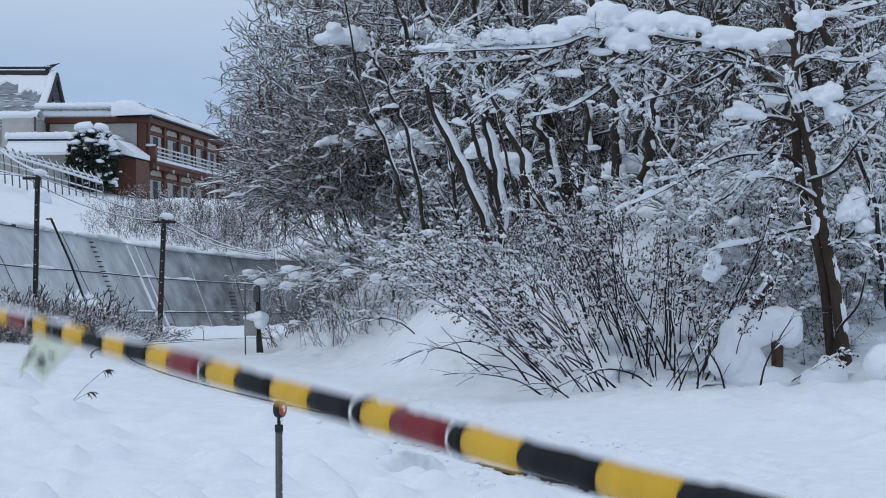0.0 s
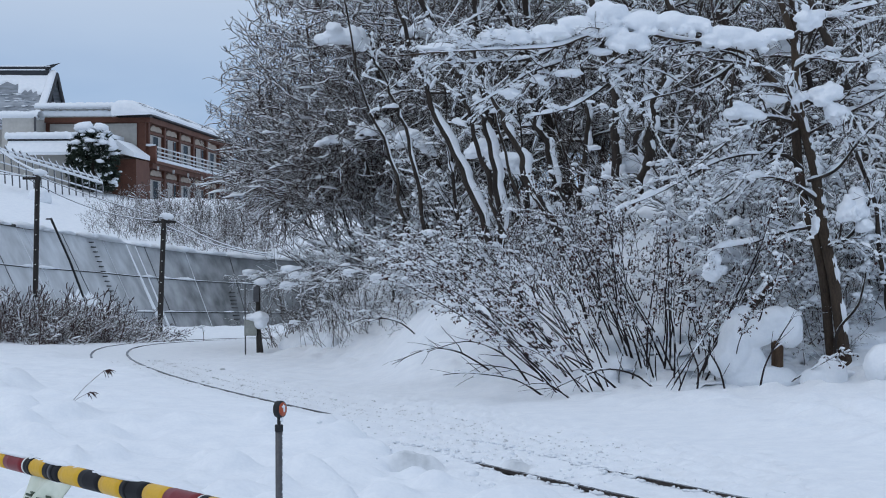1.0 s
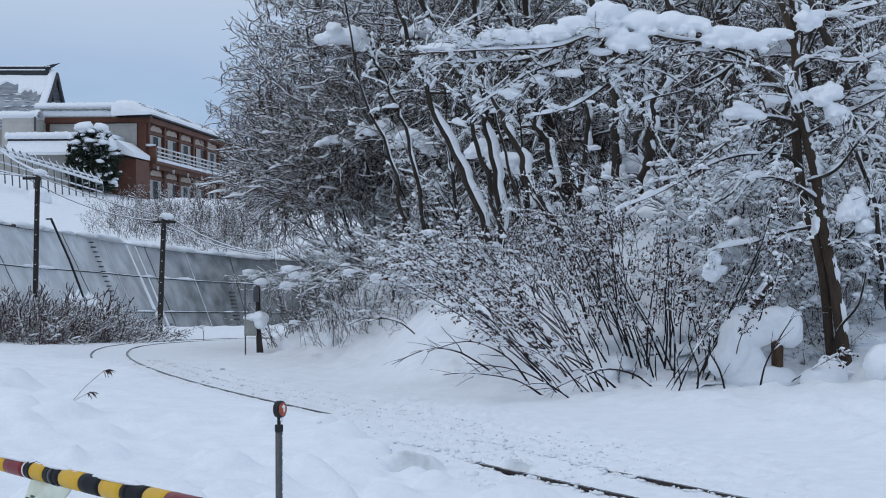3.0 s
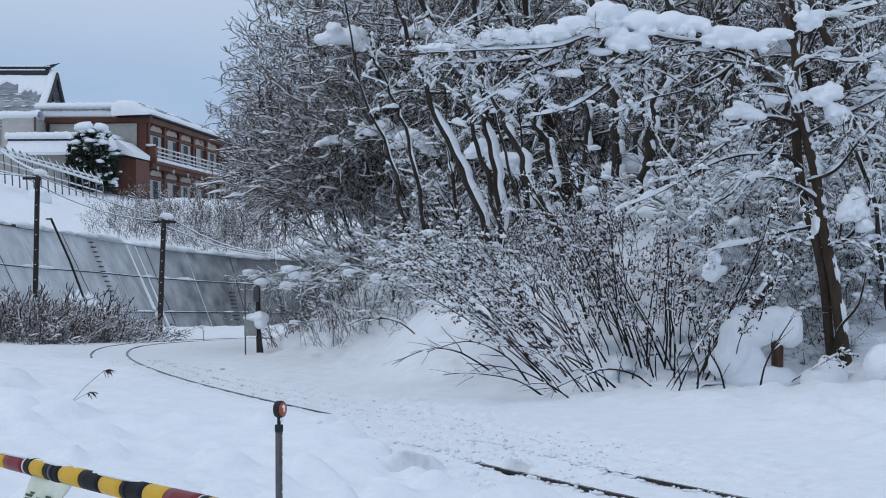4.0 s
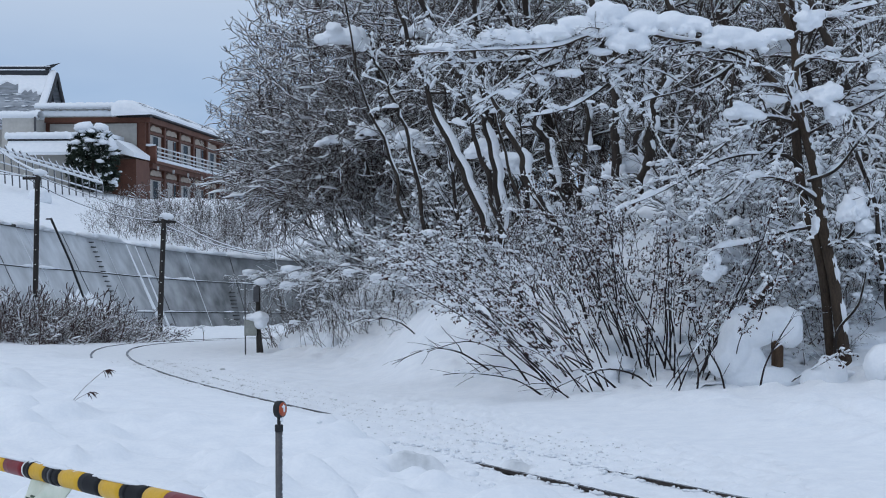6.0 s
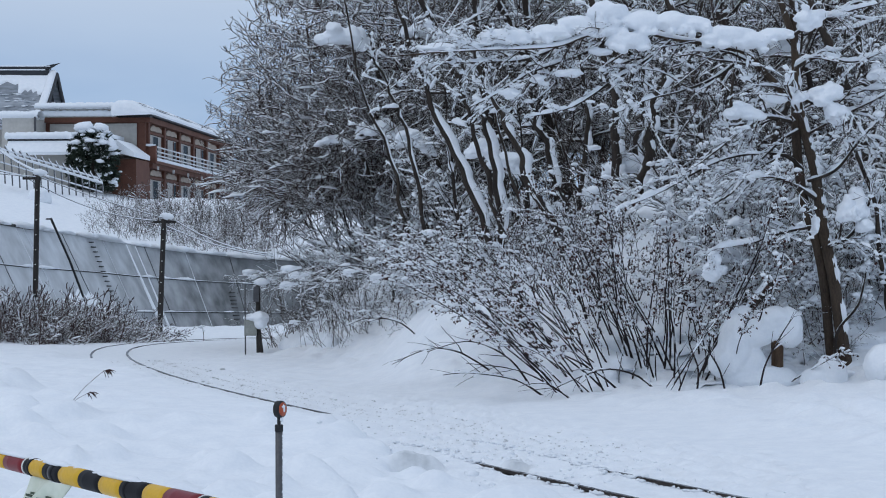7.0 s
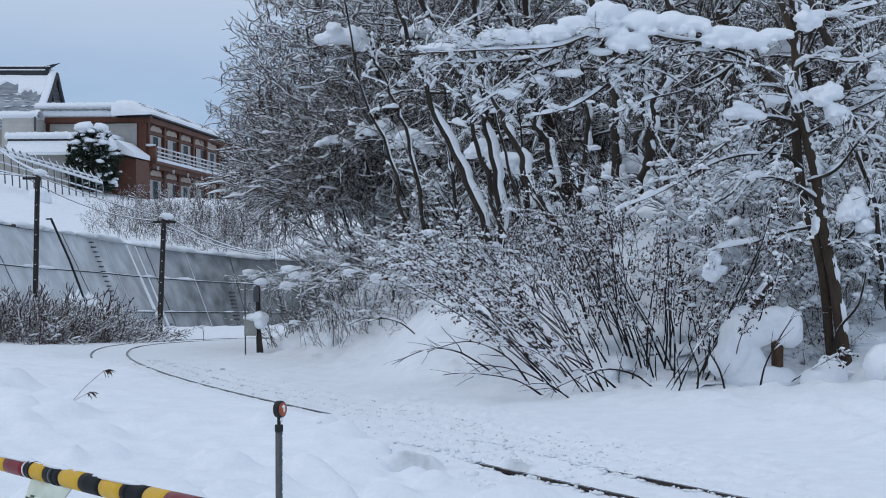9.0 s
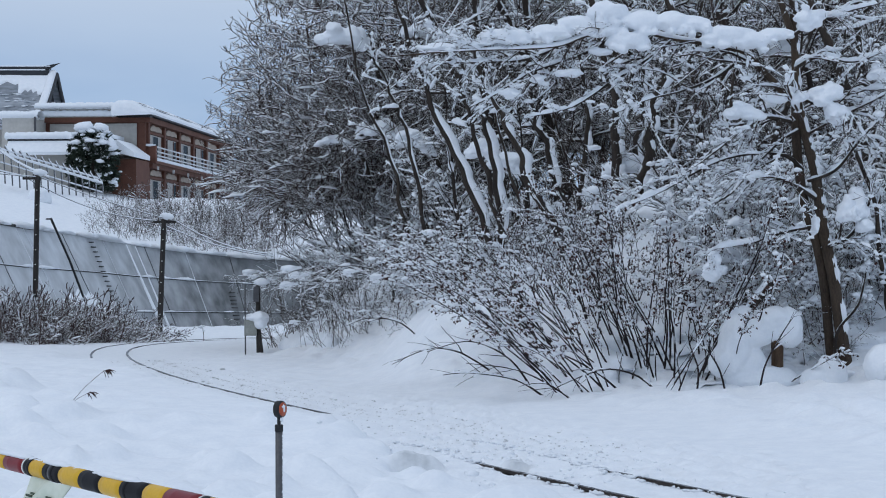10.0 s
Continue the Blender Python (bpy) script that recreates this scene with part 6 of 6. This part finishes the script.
temple_roof()


def slope_fence():
    fence = thing("slope_fence", (0, 0, 0), "row of bent galvanised fence posts half filled with snow", "fence")
    a, b = np.array([-26.6, 119.0]), np.array([-21.2, 126.5])
    m = 17
    heads = []
    for i in range(m):
        u = i / (m - 1)
        p = a + (b - a) * u
        z = 8.95 - 1.65 * u
        q = line([(p[0] + 0.1, p[1], z - 0.9), (p[0], p[1], z + 0.75), (p[0] - 0.10, p[1], z + 0.95), (p[0] - 0.36, p[1] - 0.1, z + 1.42)], 10)
        part("post", Geo().tubes(q[None], np.full((1, 10), 0.045), 6, True), FENCE_METAL, fence)
        part("snow", Geo().snow(q[None, 2:] + [0.05, -0.04, 0], np.full((1, 8), 0.10), np.full((1, 8), 0.055), np.full((1, 8), 0.02)), SNOW_LOAD, fence)
        heads.append((p[0], p[1], z))
    heads = np.array(heads)
    for h, off, thick in ((0.30, 0, 0.08), (0.85, 0, 0.13), (1.15, -0.22, 0.10)):
        part("rail", Geo().tubes((heads + [off, 0, h])[None], np.full((1, m), 0.03), 5), FENCE_METAL, fence)
        part("snow", Geo().snow((heads + [off, -0.03, h])[None], np.full((1, m), thick), np.full((1, m), thick * 0.7), np.full((1, m), 0.0)), SNOW_LOAD, fence)
    brace = line([(-26.6, 118.8, 10.2), (-24.8, 118.6, 9.0), (-22.9, 118.4, 8.1)], 12)
    part("stay", Geo().tubes(brace[None], np.full((1, 12), 0.04), 6), FENCE_METAL, fence)
    part("snow", Geo().snow(brace[None], np.full((1, 12), 0.13), np.full((1, 12), 0.1), np.zeros((1, 12))), SNOW_LOAD, fence)


slope_fence()


def evergreen():
    x, y = -22.3, 129.5
    z = ground_at(x, y)
    rng = np.random.default_rng(21)
    tree = thing("evergreen", (x, y, z), "round dark evergreen tree with heavy snow on its crown", "evergreen tree")
    part("trunk", Geo().tubes(np.array([[(0, 0, -0.5), (0, 0, 2), (0, 0, 4.0)]]), np.array([[0.14, 0.1, 0.03]]), 8), BARK, tree)
    g, w = Geo(), Geo()
    for _ in range(760):
        u = rng.uniform(0, 1) ** 0.9
        h = 0.1 + 3.8 * u
        rad = 1.65 * math.sqrt(max(0.02, 1 - (abs(u - 0.42) / 0.62) ** 2))
        t = rng.uniform(0, 6.283)
        r = rad * rng.uniform(0.55, 1.02)
        c = np.array([r * math.cos(t), r * math.sin(t), h])
        n = 8
        d = unit(rng.normal(0, 0.7, (n, 3)) + np.array([math.cos(t), math.sin(t), -0.25]))
        P = run_lines(rng, np.repeat(c[None], n, 0), d, rng.uniform(0.15, 0.36, n), 3, 0.3, -0.1)
        g.tubes(P, np.repeat([[0.045, 0.038, 0.010]], n, 0), 3)
        if rng.random() < 0.07 + 0.25 * (u > 0.72) + 0.2 * (math.cos(t) > 0.3):
            s = rng.uniform(0.10, 0.30)
            lump(w, c + np.array([0.1 * math.cos(t), 0.1 * math.sin(t), 0.1]), (s * 1.2, s * 1.2, s * 0.7), rng, 0.3, False)
    for c, s in (((-0.55, -0.3, 4.0), (0.7, 0.6, 0.4)), ((0.5, -0.2, 3.9), (0.55, 0.5, 0.45)), ((1.2, -0.5, 2.8), (0.4, 0.4, 0.6))):
        lump(w, c, s, rng, 0.2)
    part("crown", g, NEEDLE, tree)
    part("snow", w, SNOW_LOAD, tree)["kind"] = "stuff"


evergreen()


def buried_bush(x, y, r):
    z = ground_at(x, y)
    g = Geo()
    rng = np.random.default_rng(int(r * 100))
    for _ in range(5):
        lump(g, (r * rng.uniform(-0.5, 0.5), r * rng.uniform(-0.4, 0.4), r * rng.uniform(-0.1, 0.35)), r * rng.uniform(0.5, 0.9, 3), rng, 0.24, True, 0.9)
    ob = thing("snow_mound", (x, y, z + 0.15 * r), "rounded mound of snow over a buried bush", "snow mound")
    drifted(g, ob, "snow", max(0.03, r * 0.06), 12)


buried_bush(-23.2, 118.0, 0.75)
buried_bush(-3.0, 56.0, 0.35)
buried_bush(6.62, 35.3, 0.42)
buried_bush(7.75, 34.6, 0.62)


# ---- near things: marker post, dry grass, clods along the track ----
def marker_post():
    x, y = -0.884, 10.9
    z = 0.45
    post = thing("delineator_post", (x + 0.006, y, z), "grey marker post with a round red reflector, snow on one side", "marker post")
    part("shaft", Geo().tubes(np.array([[(0.004, 0, -0.4), (0.002, 0, 0.5), (0.0, 0, 1.04)]]), np.full((1, 3), 0.0195), 14, True), STEEL_GREY, post)
    part("clamp", Geo().tubes(np.array([[(0, 0, 1.015), (0, 0, 1.02), (0, 0, 1.05), (0, 0, 1.055)]]), np.array([[0.020, 0.0225, 0.0225, 0.020]]), 14, True), BLACK_RUBBER, post)
    part("neck", Geo().tubes(np.array([[(0, 0, 1.05), (0, 0, 1.10)]]), np.full((1, 2), 0.010), 10), BLACK_RUBBER, post)
    a = np.linspace(0, 2 * np.pi, 33)[:-1]
    face = pose(0.003, 0, 1.137, 0, 0, 61)
    rim = Geo()
    prof = [(0.030, -0.021), (0.042, -0.020), (0.045, -0.015), (0.045, 0.011), (0.040, 0.016)]
    v = np.array([[face @ Vector((r * math.cos(t), d, r * 1.02 * math.sin(t))) for t in a] for r, d in prof])
    i = np.arange(len(prof) * 32).reshape(len(prof), 32)
    rim.add(v, np.stack([i[:-1], i[1:], np.roll(i, -1, 1)[1:], np.roll(i, -1, 1)[:-1]], -1).reshape(-1, 4))
    rim.add(v[-1], [list(range(32))])
    part("reflector_case", rim, BLACK_RUBBER, post, "black round reflector case")
    lens = Geo()
    vv = np.array([[face @ Vector((r * math.cos(t), d, r * 1.02 * math.sin(t))) for t in a] for r, d in ((0.038, -0.018), (0.035, -0.024), (0.018, -0.027))])
    j = np.arange(96).reshape(3, 32)
    lens.add(vv, np.stack([j[:-1], np.roll(j, -1, 1)[:-1], np.roll(j, -1, 1)[1:], j[1:]], -1).reshape(-1, 4)).add(vv[-1], [list(range(32))])
    part("reflector", lens, REFLECTOR, post, "orange-red reflector lens")
    rng = np.random.default_rng(6)
    g = Geo()
    for c, s in (((0.026, -0.016, 1.152), (0.006, 0.014, 0.010)), ((0.028, -0.010, 1.135), (0.006, 0.008, 0.024)), ((0.022, -0.024, 1.148), (0.005, 0.010, 0.009)), ((0.030, 0.000, 1.150), (0.004, 0.010, 0.008)), ((0.016, -0.012, 1.080), (0.009, 0.008, 0.020))):
        lump(g, c, s, rng, 0.3)
    for k in range(34):
        lump(g, (0.017, -0.006, 0.40 + 0.018 * k + rng.uniform(-0.006, 0.006)), (0.004, 0.004, rng.uniform(0.004, 0.014)), rng, 0.4, False)
    part("stuck_snow", g, SNOW_LOAD, post)["kind"] = "stuff"


marker_post()


def dry_reed(x, y, tips):
    z = ground_at(x, y)
    rng = np.random.default_rng(9)
    reed = thing("dry_reed", (x, y, z), "two dry grass stalks with drooping seed heads in the snow", "dry grass")
    for dx, dz, n, rise in tips:
        p = line([(0, 0, -0.06), (dx * 0.5, 0, dz * 0.52), (dx, 0, dz)], 8)
        part("stalk", Geo().tubes(p[None], np.full((1, 8), 0.003), 5), DRY_LEAF, reed)
        g = Geo()
        d = np.c_[rng.uniform(0.5, 1.3, n), rng.normal(0, 0.3, n), rng.uniform(-0.4, rise, n)]
        root = p[-1][None] + np.array([[0.05, 0, 0.012]]) * rng.uniform(-0.4, 1, (n, 1))
        g.tubes(run_lines(rng, root, d, rng.uniform(0.04, 0.13, n), 6, 0.12, -0.3), np.repeat([[0.001, 0.003, 0.0055, 0.005, 0.003, 0.0006]], n, 0), 4)
        part("seed_head", g, DRY_LEAF, reed)


dry_reed(-4.69, 25.2, ((0.50, 0.45, 20, 0.5), (0.30, 0.17, 14, 0.8)))


def trackside_stalk(x, y, h):
    z = ground_at(x, y)
    rng = np.random.default_rng(14)
    ob = thing("dry_weed", (x, y, z), "single dry weed with a snow tuft beside the track", "dry weed")
    p = line([(0, 0, -0.1), (0.01, 0, h * 0.5), (-0.03, 0, h)], 6)
    part("stalk", Geo().tubes(p[None], np.full((1, 6), 0.012), 5), DRY_LEAF, ob)
    g = Geo()
    for k in range(8):
        lump(g, p[-1] + rng.normal(0, 0.06, 3), (0.05, 0.04, 0.05), rng, 0.3, False)
    part("snow_tuft", g, SNOW_LOAD, ob)


trackside_stalk(-8.3, 70.5, 0.5)


def clods():
    rng = np.random.default_rng(31)
    n = 4200
    s = rng.uniform(7, 40, n)
    lat = np.where(rng.random(n) < 0.75, rng.normal(1.25, 0.34, n), rng.normal(0.0, 0.35, n))
    i = np.searchsorted(TRACK_S, s).clip(0, len(TRACK) - 1)
    p = TRACK[i] + TRACK_N[i] * lat[:, None]
    z = ground_height(p[:, 0], p[:, 1])
    g = Geo()
    for (x, y), h in zip(p, z):
        r = 0.0058 * math.exp(rng.normal(0, 0.5))
        lump(g, (x, y, h + r * 0.1), (r * rng.uniform(0.8, 2.0), r * rng.uniform(0.8, 2.2), r * 0.8), rng, 0.4, False)
    tagged(part("snow_clods", g, CLOD), "scattered grey snow clods thrown up along the rails", "snow clods", kind="stuff")


clods()


def trodden_snow():
    rng = np.random.default_rng(43)
    # crumbled lumps of white snow where the rails come out
    n = 260
    i = np.searchsorted(TRACK_S, rng.normal(6.8, 1.6, n)).clip(0, len(TRACK) - 1)
    p = TRACK[i] + TRACK_N[i] * rng.choice([-1.5, 0.0, 0.95], n)[:, None] + rng.normal(0, 0.28, (n, 2))
    g = Geo()
    for (x, y), h in zip(p, ground_height(*p.T)):
        r = 0.014 * math.exp(rng.normal(0, 0.5))
        lump(g, (x, y, h + r * 0.3), (r * rng.uniform(0.8, 1.8), r * rng.uniform(0.8, 1.8), r), rng, 0.4, False)
    tagged(part("snow_crumbs", g, SNOW_LOAD), "crumbled lumps of white snow beside the emerging rails", "snow lumps", kind="stuff")


trodden_snow()


# ---- the crossing barrier: a tapered boom in coloured bands, with its drive box ----
PIVOT = (2.676, 1.231, 1.484)
BOOM_HEADING = 34.4


def boom_radius(s):
    return 0.5 * (0.0645 + (7.1 - s) * 0.0096)


def barrier():
    box = thing("barrier_machine", (PIVOT[0], PIVOT[1], 0.0), "yellow barrier drive box on a post beside the crossing", "barrier machine")
    g0 = ground_at(PIVOT[0], PIVOT[1])
    part("post", Geo().tubes(np.array([[(0.25, 0, g0 - 0.3), (0.25, 0, 1.15)]]), np.full((1, 2), 0.09), 14, True), STEEL_GREY, box)
    part("case", Geo().box((0.06, -0.22, 1.1), (0.5, 0.22, 1.75), taper=0.06), YELLOW, box, smooth=False)
    boom = thing("barrier_boom", pose(*PIVOT, 0, 0, BOOM_HEADING), "yellow and black striped crossing boom with red reflective bands", "crossing barrier")
    edges = [(8.35, 7.93, "Y"), (7.93, 7.76, "B"), (7.76, 7.60, "Y"), (7.60, 7.425, "R"), (7.425, 7.416, "W"), (7.416, 7.37, "B"), (7.37, 7.245, "Y"), (7.245, 7.105, "B"), (7.105, 6.94, "Y"),
             (6.94, 6.775, "B"), (6.775, 6.615, "Y"), (6.615, 6.445, "B"), (6.445, 6.30, "Y"), (6.30, 6.085, "R"), (6.085, 6.077, "W"), (6.077, 6.035, "B"), (6.035, 5.855, "Y"), (5.855, 5.64, "B"),
             (5.64, 5.43, "Y"), (5.43, 5.205, "B"), (5.205, 5.193, "W"), (5.193, 5.15, "B"), (5.15, 5.005, "Y"), (5.005, 4.745, "R"), (4.745, 4.736, "W"), (4.736, 4.68, "B"), (4.68, 4.446, "Y"),
             (4.446, 4.146, "B"), (4.146, 3.87, "Y"), (3.87, 3.59, "B"), (3.59, 3.36, "Y"), (3.36, 3.06, "R"), (3.06, 2.8, "Y"), (2.8, 2.5, "B"), (2.5, 2.2, "Y"), (2.2, 1.9, "B"), (1.9, 1.6, "Y"),
             (1.6, 1.3, "B"), (1.3, 0.9, "Y"), (0.9, 0.0, "B")]
    mats = {"Y": (YELLOW, "yellow_band"), "B": (BLACK, "black_band"), "R": (RED, "red_band"), "W": (WHITE_BAND, "white_ring")}
    for a, b, c in edges:
        a, b = a - 0.064 * (a < 8.3), max(b - 0.064, 0.0)
        mat, name = mats[c]
        proud = {"W": 0.0016, "R": 0.0006}.get(c, 0.0)
        ss = np.linspace(a, b, 5)
        r = np.array([boom_radius(x) for x in ss]) + proud
        part(name, Geo().tubes(np.c_[np.zeros(5), ss, np.zeros(5)][None], r[None], 28, True), mat, boom)
    for s, mat in ((7.311, BLACK), (7.121, STEEL_GREY), (7.108, BLACK), (6.521, BLACK), (5.106, BLACK), (4.636, BLACK)):
        r = boom_radius(s)
        ss = np.array([s + 0.012, s + 0.010, s - 0.010, s - 0.012])
        part("joint_ring", Geo().tubes(np.c_[np.zeros(4), ss, np.zeros(4)][None], np.array([[r, r + 0.002, r + 0.002, r]]), 28, True), mat, boom)
    rng = np.random.default_rng(2)
    ss = np.linspace(8.3, 2.0, 260)
    r = np.array([boom_radius(x) for x in ss])
    base = np.convolve(rng.uniform(0, 1, 270), np.ones(11) / 11, "valid")
    h = np.clip((base - 0.46) * 0.13 + rng.normal(0, 0.0022, 260), 0.0002, 0.013)
    top = np.c_[np.zeros(260), ss, r - 0.004]
    part("snow", Geo().snow(top[None], h[None] + 0.0025, (0.25 * r + h * 1.3)[None], np.zeros((1, 260)), 8), SNOW_LOAD, boom, "thin crust of snow")
    # a vinyl slip tied round the boom, hanging below it
    w, k = 9, 9
    us, vs = np.linspace(0, 1, w), np.linspace(0, 1, k)
    v = []
    for t in vs:
        for u in us:
            s = 7.30 - 0.33 * u + t * (0.035 + 0.10 * u)
            v.append((0.012 * math.sin(u * 7 + t * 2) - 0.02 - 0.05 * t, s, -boom_radius(7.2) * 0.9 - t * (0.125 + 0.02 * math.sin(u * 9))))
    i = np.arange(w * k).reshape(k, w)
    front = np.array(v)
    g = Geo().add(np.concatenate([front, front + [0.004, 0, 0]]), np.concatenate([np.stack([i[:-1, :-1], i[:-1, 1:], i[1:, 1:], i[1:, :-1]], -1).reshape(-1, 4), np.stack([i[:-1, :-1], i[1:, :-1], i[1:, 1:], i[:-1, 1:]], -1).reshape(-1, 4) + w * k]))
    slip = part("vinyl_slip", g, BANNER, boom, "pale green vinyl slip with dark marks")
    for u0 in (0.22, 0.70):
        marks = Geo()
        for j in range(5):
            u, t = u0 + rng.uniform(-0.08, 0.08), 0.42 + 0.09 * j
            s = 7.30 - 0.33 * u + t * (0.035 + 0.10 * u)
            x = 0.012 * math.sin(u * 7 + t * 2) - 0.02 - 0.05 * t
            z = -boom_radius(7.2) * 0.9 - t * 0.125
            marks.box((x - 0.006, s - rng.uniform(0.012, 0.03), z - 0.004), (x - 0.002, s + rng.uniform(0.012, 0.03), z + 0.004))
        part("printed_mark", marks, INK, slip, smooth=False)
    return boom


boom = barrier()


def motions():
    # the boom comes down in half a second, then trembles on its rest
    falling = [(0.0, 5.002), (0.1, 3.842), (0.2, 2.89), (0.3, 1.983), (0.4, 1.444), (0.5, 1.077), (0.6, 0.905), (0.7, 0.888), (0.8, 0.92), (0.9, 1.0)]
    rows = [(t, a) for t, a in falling]
    for i in range(10, 101):
        t = i / 10
        swing = (0.075 - 0.0025 * (t - 1)) * math.cos(2 * math.pi * (t - 1.0) / 0.75)
        rows.append((t, 0.960 + swing))
    walk(boom, [(t, pose(*PIVOT, 0, 0, BOOM_HEADING) @ pose(0, 0, 0, a, 0, 0)) for t, a in rows])


motions()
